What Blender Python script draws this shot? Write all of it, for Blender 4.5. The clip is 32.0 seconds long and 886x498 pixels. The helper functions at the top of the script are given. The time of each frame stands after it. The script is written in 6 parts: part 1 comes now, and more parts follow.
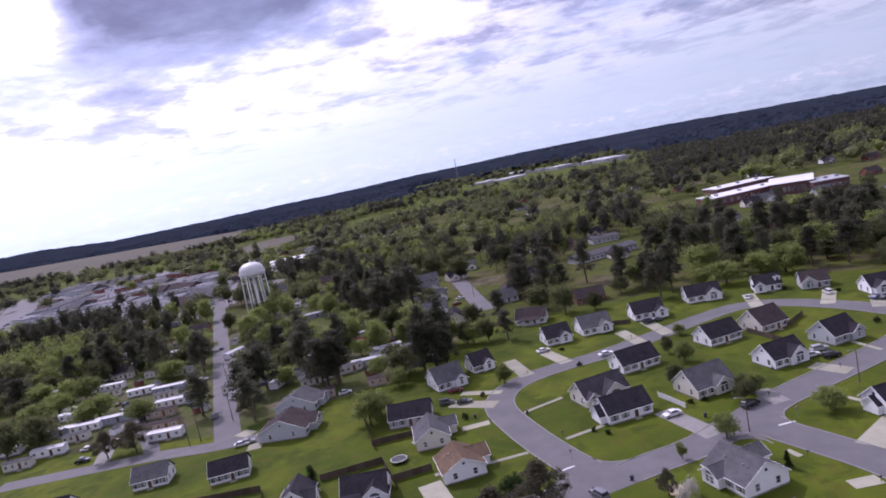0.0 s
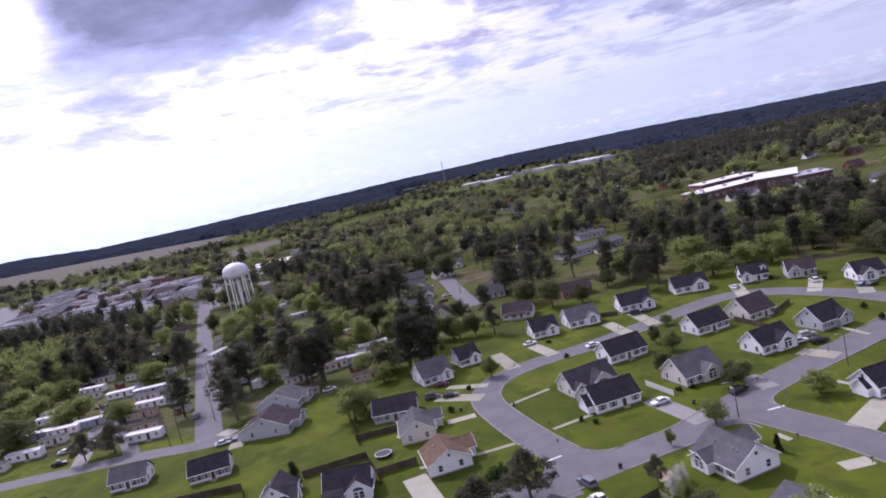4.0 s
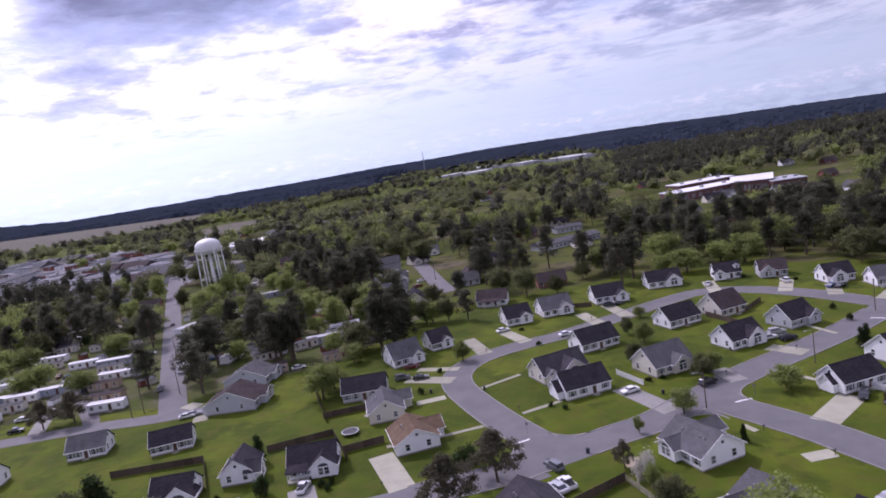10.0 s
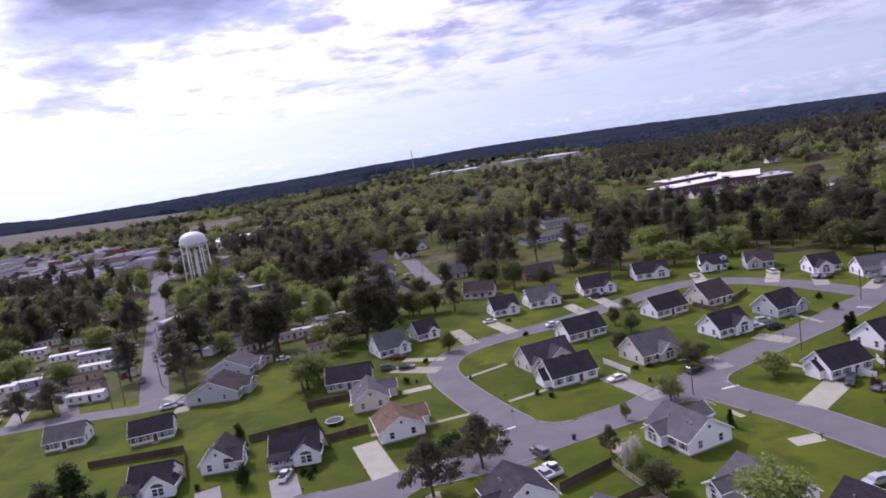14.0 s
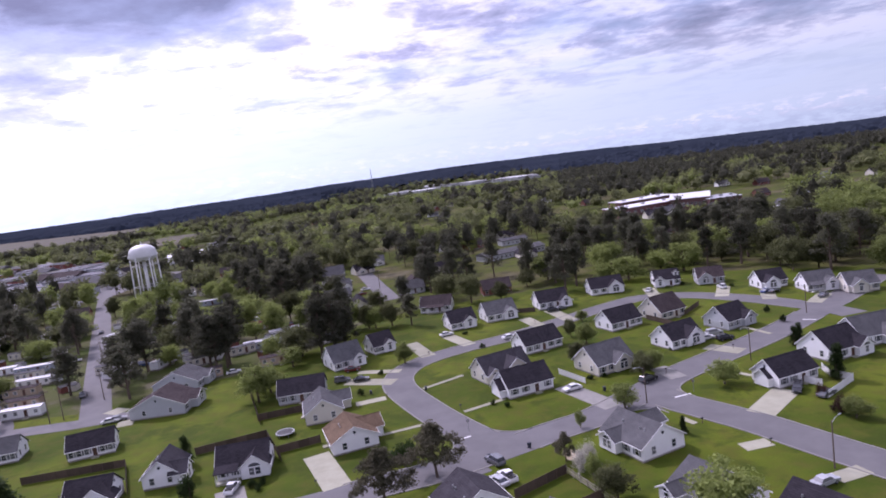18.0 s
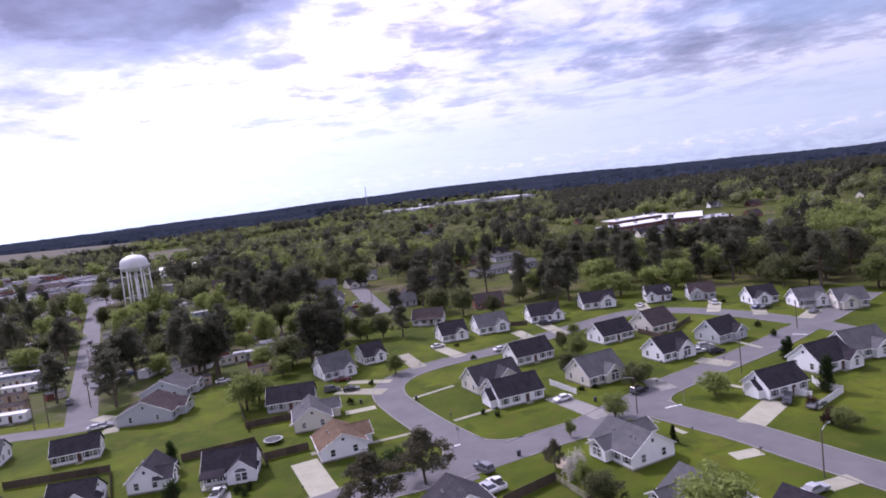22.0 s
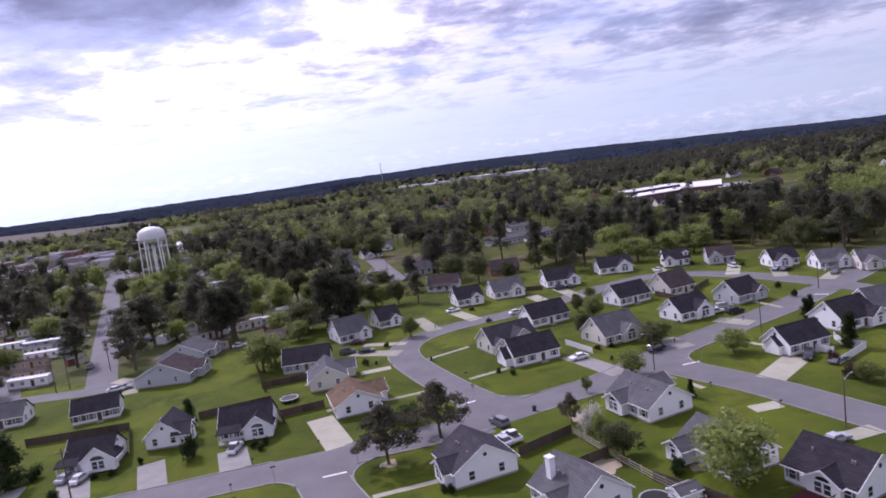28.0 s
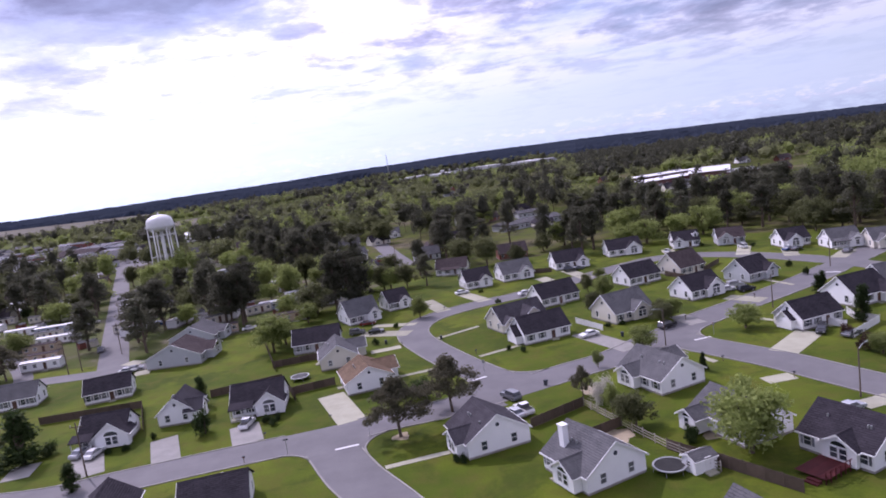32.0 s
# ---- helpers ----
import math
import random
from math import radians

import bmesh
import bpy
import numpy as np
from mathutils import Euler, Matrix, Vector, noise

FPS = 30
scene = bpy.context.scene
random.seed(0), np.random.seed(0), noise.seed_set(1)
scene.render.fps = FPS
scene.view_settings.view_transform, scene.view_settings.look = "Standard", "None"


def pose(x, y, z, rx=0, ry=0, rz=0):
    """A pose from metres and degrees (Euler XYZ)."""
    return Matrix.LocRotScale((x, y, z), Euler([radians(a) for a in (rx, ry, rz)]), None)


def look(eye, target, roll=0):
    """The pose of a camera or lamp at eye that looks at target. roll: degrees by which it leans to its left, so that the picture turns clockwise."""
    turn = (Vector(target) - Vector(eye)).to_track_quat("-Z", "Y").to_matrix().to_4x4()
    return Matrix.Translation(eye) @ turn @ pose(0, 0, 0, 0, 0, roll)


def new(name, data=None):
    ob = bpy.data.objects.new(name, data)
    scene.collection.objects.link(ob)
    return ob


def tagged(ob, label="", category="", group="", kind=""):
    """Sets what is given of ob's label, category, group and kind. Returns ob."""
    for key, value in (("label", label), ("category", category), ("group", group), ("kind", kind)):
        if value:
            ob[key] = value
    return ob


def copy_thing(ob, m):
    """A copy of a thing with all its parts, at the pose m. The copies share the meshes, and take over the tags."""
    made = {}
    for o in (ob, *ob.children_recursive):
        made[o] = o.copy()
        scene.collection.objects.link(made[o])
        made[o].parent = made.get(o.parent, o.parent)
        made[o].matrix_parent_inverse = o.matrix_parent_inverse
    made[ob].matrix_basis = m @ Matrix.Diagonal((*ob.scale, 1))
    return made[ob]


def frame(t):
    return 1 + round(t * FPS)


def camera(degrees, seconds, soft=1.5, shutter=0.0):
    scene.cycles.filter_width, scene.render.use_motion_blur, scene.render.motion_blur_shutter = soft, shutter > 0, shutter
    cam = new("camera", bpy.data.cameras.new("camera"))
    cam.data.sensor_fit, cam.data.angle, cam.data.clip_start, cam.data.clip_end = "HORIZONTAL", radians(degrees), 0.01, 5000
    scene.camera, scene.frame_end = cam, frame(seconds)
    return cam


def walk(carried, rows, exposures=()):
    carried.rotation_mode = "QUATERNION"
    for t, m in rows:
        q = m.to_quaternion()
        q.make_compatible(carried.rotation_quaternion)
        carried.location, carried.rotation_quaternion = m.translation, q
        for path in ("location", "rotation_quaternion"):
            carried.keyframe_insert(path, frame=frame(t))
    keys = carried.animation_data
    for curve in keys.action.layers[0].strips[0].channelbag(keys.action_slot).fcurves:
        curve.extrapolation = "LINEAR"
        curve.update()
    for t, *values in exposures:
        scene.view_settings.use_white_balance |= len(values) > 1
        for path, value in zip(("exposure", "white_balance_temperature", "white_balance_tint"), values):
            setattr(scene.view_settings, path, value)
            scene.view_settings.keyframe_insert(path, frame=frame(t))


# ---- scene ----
from functools import lru_cache

cam = camera(68.01, 32.0, soft=1.8)
ROWS = [
    (0, (0.39, -6.42, 70.26), (-11.97, 92.07, 58.07), -11.65),
    (0.5, (0.71, -6.22, 69.89), (-11.71, 92.26, 57.80), -12.15),
    (1, (0.71, -6.31, 69.41), (-11.60, 92.21, 57.47), -12.34),
    (1.5, (0.36, -6.47, 69.00), (-11.97, 92.05, 57.05), -12.51),
    (2, (-0.06, -6.59, 68.59), (-12.46, 91.88, 56.42), -12.26),
    (2.5, (0.29, -6.44, 68.17), (-12.29, 92.02, 56.05), -12.83),
    (3, (0.54, -5.91, 67.56), (-11.69, 92.58, 55.30), -12.98),
    (3.5, (0.70, -5.01, 66.86), (-10.74, 93.56, 54.47), -12.73),
    (4, (0.67, -3.67, 66.05), (-9.85, 95.05, 54.03), -12.30),
    (4.5, (0.44, -1.80, 65.16), (-3.80, 97.28, 52.32), -11.09),
    (6.5, (0.44, -1.46, 64.99), (-3.55, 97.50, 51.18), -5.85),
    (7, (0.45, -1.70, 64.97), (-6.29, 97.07, 50.87), -7.68),
    (7.5, (0.38, -1.85, 64.86), (-6.30, 96.87, 50.38), -7.81),
    (8, (0.22, -2.01, 64.62), (-6.63, 96.67, 49.99), -7.98),
    (8.5, (-0.01, -2.22, 64.18), (-7.03, 96.49, 49.80), -8.18),
    (9, (-0.20, -2.39, 63.61), (-7.29, 96.40, 49.83), -8.85),
    (9.5, (-0.23, -2.37, 63.34), (-7.25, 96.41, 49.47), -9.06),
    (10, (-0.28, -2.33, 63.01), (-7.49, 96.43, 49.04), -9.23),
    (10.5, (-0.27, -2.29, 62.61), (-7.56, 96.47, 48.72), -9.49),
    (11, (-0.19, -2.13, 62.17), (-7.20, 96.62, 48.03), -9.60),
    (11.5, (-0.08, -1.85, 61.74), (-6.84, 96.89, 47.43), -9.59),
    (12, (-0.05, -1.49, 61.31), (-6.13, 97.27, 46.84), -9.48),
    (12.5, (-0.04, -1.20, 60.88), (-5.38, 97.62, 46.51), -9.13),
    (13, (-0.05, -0.99, 60.40), (-5.30, 97.85, 46.12), -8.86),
    (13.5, (-0.14, -0.96, 60.03), (-5.74, 97.85, 45.68), -8.93),
    (15.5, (-0.13, -0.26, 58.31), (-4.49, 98.59, 43.89), -9.26),
    (16, (0.05, -0.23, 57.81), (-1.80, 99.01, 45.64), -8.58),
    (16.5, (0.12, -0.19, 57.42), (0.01, 99.14, 45.89), -8.55),
    (17, (0.06, -0.13, 57.07), (0.81, 99.18, 45.43), -8.30),
    (17.5, (-0.07, -0.11, 56.75), (1.07, 99.17, 44.85), -8.01),
    (18, (-0.16, -0.07, 56.39), (0.99, 99.19, 44.29), -7.85),
    (18.5, (-0.10, -0.00, 56.13), (0.29, 99.22, 43.67), -8.00),
    (19, (0.00, 0.00, 55.80), (0.04, 99.21, 43.24), -8.37),
    (19.5, (-0.05, -0.32, 55.08), (0.50, 99.12, 44.52), -8.90),
    (20, (-0.06, -0.74, 54.58), (2.53, 98.93, 46.84), -8.16),
    (20.5, (-0.07, -0.72, 54.34), (3.18, 98.87, 45.97), -7.42),
    (21, (-0.10, -0.67, 54.15), (2.99, 98.88, 45.26), -7.22),
    (21.5, (-0.12, -0.60, 53.92), (2.52, 98.94, 44.79), -7.10),
    (22, (-0.19, -0.50, 53.68), (2.30, 99.03, 44.38), -6.95),
    (22.5, (-0.17, -0.38, 53.55), (1.96, 99.11, 43.66), -6.88),
    (23, (-0.09, -0.27, 53.48), (1.34, 99.18, 43.05), -7.04),
    (23.5, (-0.27, -0.28, 52.98), (1.13, 99.15, 42.43), -6.86),
    (24, (-0.42, -0.25, 52.54), (0.73, 99.15, 41.66), -6.85),
    (24.5, (-0.62, -0.12, 52.05), (0.16, 99.28, 41.10), -7.03),
    (25, (-0.68, -0.09, 51.54), (-0.22, 99.29, 40.43), -7.21),
    (25.5, (-0.72, 0.01, 51.12), (-0.52, 99.35, 39.63), -7.32),
    (27.5, (-0.41, 0.49, 49.45), (-0.87, 99.72, 37.06), -7.58),
    (28, (-0.28, 0.53, 49.17), (-0.64, 99.75, 36.72), -7.57),
    (28.5, (-0.53, 0.58, 49.13), (-1.22, 99.78, 36.52), -7.45),
    (29, (-0.85, 0.60, 48.92), (-1.91, 99.78, 36.22), -7.64),
    (29.5, (-0.96, 0.60, 48.54), (-2.31, 99.76, 35.71), -7.95),
    (30, (-1.07, 0.49, 48.12), (-2.28, 99.73, 35.92), -8.08),
    (30.5, (-1.22, 0.32, 47.66), (-2.13, 99.63, 35.93), -7.35),
    (31, (-1.44, 0.39, 47.19), (-1.85, 99.65, 35.06), -7.10),
    (31.5, (-1.54, 0.40, 46.70), (-2.05, 99.60, 34.09), -7.07),
    (32, (-1.45, 0.44, 45.97), (-2.94, 99.50, 32.43), -8.04),
]
walk(cam, [(t, look(eye, target, roll)) for t, eye, target, roll in ROWS], exposures=[(0, -0.07, 5820, 40), (2.5, -0.10, 5820, 40), (4, 0.05, 5820, 40), (7, 0.21, 5820, 40), (8.5, 0.05, 5820, 40), (10, -0.07, 5820, 40), (11, -0.07, 5820, 40), (12.2, 0.07, 5820, 40), (13, 0.03, 5820, 40), (16, -0.04, 5820, 40), (17, -0.07, 5820, 40), (18, 0.11, 5820, 40), (19, 0.05, 5820, 40), (20, -0.15, 5820, 40), (21, 0.25, 5820, 40), (22, 0.18, 5820, 40), (23, 0.18, 5820, 40), (24, 0.07, 5820, 40), (25, -0.02, 5820, 40), (28, 0.03, 5820, 40), (29, -0.07, 5820, 40), (31, -0.11, 5820, 40), (32, 0.15, 5820, 40)])

# ---- world and sun ----
SUN_AZ, SUN_EL = radians(-41), radians(46)   # azimuth to the right of +y
sun_dir = Vector((math.sin(SUN_AZ) * math.cos(SUN_EL), math.cos(SUN_AZ) * math.cos(SUN_EL), math.sin(SUN_EL)))


class Nodes:
    """Short spelling for building a node tree."""

    def __init__(self, tree):
        self.t = tree

    def n(self, kind, **kw):
        node = self.t.nodes.new(kind)
        for k, v in kw.items():
            if k == "blend_type":
                node.blend_type = v
            elif k == "operation":
                node.operation = v
            elif k == "data_type":
                node.data_type = v
        return node

    def link(self, a, b):
        self.t.links.new(a, b)

    def math(self, op, a, b=None, clamp=False):
        m = self.n("ShaderNodeMath", operation=op)
        m.use_clamp = clamp
        for i, v in enumerate((a, b)):
            if v is None:
                continue
            if isinstance(v, (int, float)):
                m.inputs[i].default_value = v
            else:
                self.link(v, m.inputs[i])
        return m.outputs[0]

    def noise(self, vec, scale, detail=4.0, rough=0.55, dist=0.0):
        t = self.n("ShaderNodeTexNoise")
        t.inputs["Scale"].default_value = scale
        t.inputs["Detail"].default_value = detail
        t.inputs["Roughness"].default_value = rough
        t.inputs["Distortion"].default_value = dist
        if vec is not None:
            self.link(vec, t.inputs["Vector"])
        return t.outputs["Fac"]

    def ramp(self, fac, stops):
        r = self.n("ShaderNodeValToRGB")
        e = r.color_ramp.elements
        while len(e) < len(stops):
            e.new(0.5)
        for el, (p, c) in zip(e, stops):
            el.position = p
            el.color = (*c, 1) if len(c) == 3 else c
        self.link(fac, r.inputs[0])
        return r.outputs[0]

    def mix(self, fac, a, b, blend="MIX"):
        m = self.n("ShaderNodeMix", data_type="RGBA", blend_type=blend)
        for i, v in ((0, fac), (6, a), (7, b)):
            if isinstance(v, (int, float)):
                m.inputs[i].default_value = v
            elif isinstance(v, tuple):
                m.inputs[i].default_value = (*v, 1)
            else:
                self.link(v, m.inputs[i])
        return m.outputs[2]


world = bpy.data.worlds.new("sky")
scene.world = world
world.use_nodes = True
wt = world.node_tree
wt.nodes.clear()
W = Nodes(wt)
sky = W.n("ShaderNodeTexSky")
sky.sky_type = "NISHITA"
sky.sun_disc = False
sky.sun_elevation = SUN_EL
sky.sun_rotation = SUN_AZ
sky.altitude = 60
tc = W.n("ShaderNodeTexCoord").outputs["Generated"]
sep = W.n("ShaderNodeSeparateXYZ")
W.link(tc, sep.inputs[0])
up = W.math("ADD", W.math("MAXIMUM", sep.outputs[2], 0.0), 0.10)
cx, cy = W.math("DIVIDE", sep.outputs[0], up), W.math("DIVIDE", sep.outputs[1], up)
com = W.n("ShaderNodeCombineXYZ")
W.link(cx, com.inputs[0]), W.link(cy, com.inputs[1])
flat = com.outputs[0]
haze = W.ramp(sep.outputs[2], [(0.0, (1, 1, 1)), (0.07, (0.9, 0.9, 0.9)), (0.115, (0.35, 0.35, 0.35)), (0.15, (0, 0, 0))])
high = W.noise(flat, 0.55, 9, 0.62, 0.15)
cover = W.math("MAXIMUM", W.ramp(high, [(0.36, (0.35, 0.35, 0.35)), (0.55, (1, 1, 1))]), haze)


def toward(az, el, power):
    """1 in one direction of the sky, falling off round it."""
    d = W.n("ShaderNodeVectorMath", operation="DOT_PRODUCT")
    W.link(tc, d.inputs[0])
    d.inputs[1].default_value = (math.sin(radians(az)) * math.cos(radians(el)), math.cos(radians(az)) * math.cos(radians(el)), math.sin(radians(el)))
    return W.math("POWER", W.math("MAXIMUM", d.outputs["Value"], 0.0), power)


def weighed(*terms):
    """A sum of fields, each times a weight."""
    total = None
    for field, weight in terms:
        term = W.math("MULTIPLY", field, weight)
        total = term if total is None else W.math("ADD", total, term)
    return total


# a dark bank high up ahead with a torn bright rim, grey streaks to its right, and a torn gap to its left
billow = weighed((W.noise(flat, 0.9, 6, 0.6, 0.2), 0.30), (W.noise(flat, 2.6, 10, 0.60, 0.3), 0.50), (W.noise(flat, 7.0, 6, 0.60, 0.4), 0.20))
bank = weighed((toward(-30, 16.9, 520.0), 0.95), (toward(-25, 16.0, 700.0), 1.05), (toward(-20, 16.0, 700.0), 1.05), (toward(-15, 16.4, 800.0), 0.95), (toward(-10.5, 16.8, 900.0), 0.7),
               (toward(23, 8.3, 900.0), 0.27), (toward(17, 9.0, 1200.0), 0.24), (toward(29.5, 8.2, 1200.0), 0.25), (toward(34, 13.0, 160.0), 0.36), (toward(10, 12.5, 160.0), 0.18),
               (toward(-9, 11.4, 2500.0), 0.16), (toward(-1.5, 8.6, 2200.0), 0.22), (toward(-30, 10.6, 700.0), 0.28), (toward(-37, 11.0, 600.0), 0.24), (toward(-38, 16.5, 500.0), -0.5))
thick = W.math("ADD", billow, W.math("SUBTRACT", W.math("MULTIPLY", bank, 0.36), 0.035))
dark = W.ramp(thick, [(0.455, (1.18, 1.22, 1.25)), (0.50, (0.92, 0.96, 1.04)), (0.545, (0.60, 0.64, 0.78)), (0.62, (0.38, 0.42, 0.54)), (0.78, (0.17, 0.19, 0.26))])
dark = W.mix(haze, dark, (0.83, 1.00, 1.09))
# a row of small cumulus low over the horizon: white tops over faint grey feet
low_com = W.n("ShaderNodeCombineXYZ")
W.link(W.math("MULTIPLY", sep.outputs[0], 46.0), low_com.inputs[0]), W.link(W.math("MULTIPLY", sep.outputs[2], 130.0), low_com.inputs[1])
low_noise = W.noise(low_com.outputs[0], 1.0, 7, 0.62)
to_right = W.ramp(sep.outputs[0], [(0.0, (0.45, 0.45, 0.45)), (0.5, (1, 1, 1))])
feet = W.math("MULTIPLY", W.ramp(low_noise, [(0.42, (0, 0, 0)), (0.58, (1, 1, 1))]), W.ramp(sep.outputs[2], [(0.0, (1, 1, 1)), (0.012, (0.9, 0.9, 0.9)), (0.024, (0, 0, 0))]))
tops = W.math("MULTIPLY", W.ramp(low_noise, [(0.48, (0, 0, 0)), (0.64, (1, 1, 1))]), W.ramp(sep.outputs[2], [(0.006, (0, 0, 0)), (0.018, (1, 1, 1)), (0.034, (0, 0, 0))]))
dark = W.mix(W.math("MULTIPLY", W.math("MULTIPLY", feet, to_right), 0.42), dark, (0.50, 0.60, 0.76))
dark = W.mix(W.math("MULTIPLY", W.math("MULTIPLY", tops, to_right), 0.7), dark, (1.45, 1.45, 1.45))
near_sun = toward(math.degrees(SUN_AZ), math.degrees(SUN_EL), 7.0)
glow = W.math("ADD", W.math("ADD", W.math("MULTIPLY", near_sun, 14.0), W.math("MULTIPLY", toward(math.degrees(SUN_AZ), 25.0, 2.0), 3.6)), 5.0)
bright = W.n("ShaderNodeVectorMath", operation="SCALE")
W.link(dark, bright.inputs[0]), W.link(glow, bright.inputs["Scale"])
skycol = W.mix(cover, sky.outputs[0], bright.outputs[0])
bg = W.n("ShaderNodeBackground")
bg.inputs["Strength"].default_value = 0.12
W.link(skycol, bg.inputs["Color"])
wout = W.n("ShaderNodeOutputWorld")
W.link(bg.outputs[0], wout.inputs["Surface"])

sun = new("sun", bpy.data.lights.new("sun", "SUN"))
sun.data.energy, sun.data.angle, sun.data.color = 2.75, radians(0.6), (1.0, 0.95, 0.86)
sun.matrix_world = look(sun_dir * 300, (0, 0, 0))

# ---- materials ----


def material(name, build):
    m = bpy.data.materials.new(name)
    m.use_nodes = True
    m.node_tree.nodes.clear()
    N = Nodes(m.node_tree)
    out = N.n("ShaderNodeOutputMaterial")
    b = N.n("ShaderNodeBsdfPrincipled")
    N.link(b.outputs[0], out.inputs[0])
    build(N, b, out)
    return m


def coords(N, kind="Object"):
    return N.n("ShaderNodeTexCoord").outputs[kind]


def bump(N, b, fac, strength=0.3, distance=0.05):
    k = N.n("ShaderNodeBump")
    k.inputs["Strength"].default_value = strength
    k.inputs["Distance"].default_value = distance
    N.link(fac, k.inputs["Height"])
    N.link(k.outputs[0], b.inputs["Normal"])


def surface(name, c1, c2, scale=1.0, rough=0.8, spread=0.12, fine=12.0, bumpy=0.2, world=False, metal=0.0, spec=0.3):
    """Two tones at two scales, a small change from one object to the next, and a fine relief."""
    def build(N, b, out):
        v = N.n("ShaderNodeNewGeometry").outputs["Position"] if world else coords(N)
        a = N.noise(v, scale, 5, 0.6)
        g = N.noise(v, scale * fine, 3, 0.6)
        col = N.mix(N.ramp(a, [(0.35, (0, 0, 0)), (0.65, (1, 1, 1))]), c1, c2)
        col = N.mix(N.math("MULTIPLY", g, 0.35), col, tuple(0.55 * x for x in c1))
        rnd = N.n("ShaderNodeObjectInfo").outputs["Random"]
        tone = N.math("ADD", N.math("MULTIPLY", rnd, 2 * spread), 1 - spread)
        s = N.n("ShaderNodeVectorMath", operation="SCALE")
        N.link(col, s.inputs[0]), N.link(tone, s.inputs["Scale"])
        N.link(s.outputs[0], b.inputs["Base Color"])
        b.inputs["Roughness"].default_value = rough
        b.inputs["Metallic"].default_value = metal
        b.inputs["Specular IOR Level"].default_value = spec
        if bumpy:
            bump(N, b, g, bumpy)
    return material(name, build)


def grass_build(N, b, out):
    v = N.n("ShaderNodeNewGeometry").outputs["Position"]
    big, mid, fine = N.noise(v, 0.035, 4, 0.6), N.noise(v, 0.25, 4, 0.6), N.noise(v, 3.0, 3, 0.6)
    col = N.ramp(big, [(0.32, (0.046, 0.070, 0.006)), (0.47, (0.074, 0.104, 0.008)), (0.62, (0.122, 0.150, 0.012))])
    col = N.mix(N.ramp(mid, [(0.44, (0, 0, 0)), (0.70, (0.7, 0.7, 0.7))]), col, (0.104, 0.090, 0.020))
    col = N.mix(N.ramp(N.noise(v, 0.09, 5, 0.7, 0.4), [(0.50, (0, 0, 0)), (0.62, (0.75, 0.75, 0.75))]), col, (0.041, 0.060, 0.007))
    col = N.mix(N.math("MULTIPLY", fine, 0.55), col, (0.022, 0.040, 0.005))
    N.link(col, b.inputs["Base Color"])
    b.inputs["Roughness"].default_value = 0.95
    b.inputs["Specular IOR Level"].default_value = 0.1
    bump(N, b, fine, 0.5, 0.1)


def leaf_material(name, c1, c2, spread=0.3):
    def build(N, b, out):
        geo = N.n("ShaderNodeNewGeometry")
        isl, rnd = geo.outputs["Random Per Island"], N.n("ShaderNodeObjectInfo").outputs["Random"]
        col = N.mix(isl, c1, c2)
        g = N.noise(geo.outputs["Position"], 1.3, 4, 0.7)
        col = N.mix(N.math("MULTIPLY", g, 0.45), col, tuple(0.45 * x for x in c1))
        s = N.n("ShaderNodeVectorMath", operation="SCALE")
        N.link(col, s.inputs[0])
        N.link(N.math("ADD", N.math("MULTIPLY", rnd, 2 * spread), 1 - spread), s.inputs["Scale"])
        N.link(s.outputs[0], b.inputs["Base Color"])
        b.inputs["Roughness"].default_value = 0.7
        b.inputs["Specular IOR Level"].default_value = 0.2
        tr = N.n("ShaderNodeBsdfTranslucent")
        N.link(s.outputs[0], tr.inputs["Color"])
        mx = N.n("ShaderNodeMixShader")
        mx.inputs[0].default_value = 0.48
        N.link(b.outputs[0], mx.inputs[1]), N.link(tr.outputs[0], mx.inputs[2]), N.link(mx.outputs[0], out.inputs[0])
        bump(N, b, N.noise(geo.outputs["Position"], 4.0, 3, 0.7), 0.8, 0.3)
    return material(name, build)


def siding_material(name, c):
    def build(N, b, out):
        v = coords(N)
        s = N.n("ShaderNodeSeparateXYZ")
        N.link(v, s.inputs[0])
        lap = N.math("FRACT", N.math("MULTIPLY", s.outputs[2], 5.0))
        dirt = N.noise(v, 0.5, 4, 0.6)
        col = N.mix(N.math("MULTIPLY", dirt, 0.45), c, tuple(0.72 * x for x in c))
        N.link(col, b.inputs["Base Color"])
        b.inputs["Roughness"].default_value = 0.6
        b.inputs["Specular IOR Level"].default_value = 0.3
        bump(N, b, lap, 0.5, 0.03)
    return material(name, build)


def shingle_material(name, c1, c2):
    def build(N, b, out):
        v = coords(N)
        br = N.n("ShaderNodeTexBrick")
        br.inputs["Scale"].default_value = 1.0
        br.inputs["Brick Width"].default_value = 0.9
        br.inputs["Row Height"].default_value = 0.3
        br.inputs["Mortar Size"].default_value = 0.03
        br.inputs["Color1"].default_value = (*c1, 1)
        br.inputs["Color2"].default_value = (*c2, 1)
        br.inputs["Mortar"].default_value = (*(0.5 * x for x in c1), 1)
        N.link(v, br.inputs["Vector"])
        wear = N.noise(v, 0.35, 5, 0.65)
        col = N.mix(N.ramp(wear, [(0.4, (0, 0, 0)), (0.75, (0.6, 0.6, 0.6))]), br.outputs["Color"], tuple(1.35 * x for x in c2))
        N.link(col, b.inputs["Base Color"])
        b.inputs["Roughness"].default_value = 0.92
        b.inputs["Specular IOR Level"].default_value = 0.06
        bump(N, b, N.noise(v, 6.0, 3, 0.6), 0.35, 0.04)
    return material(name, build)


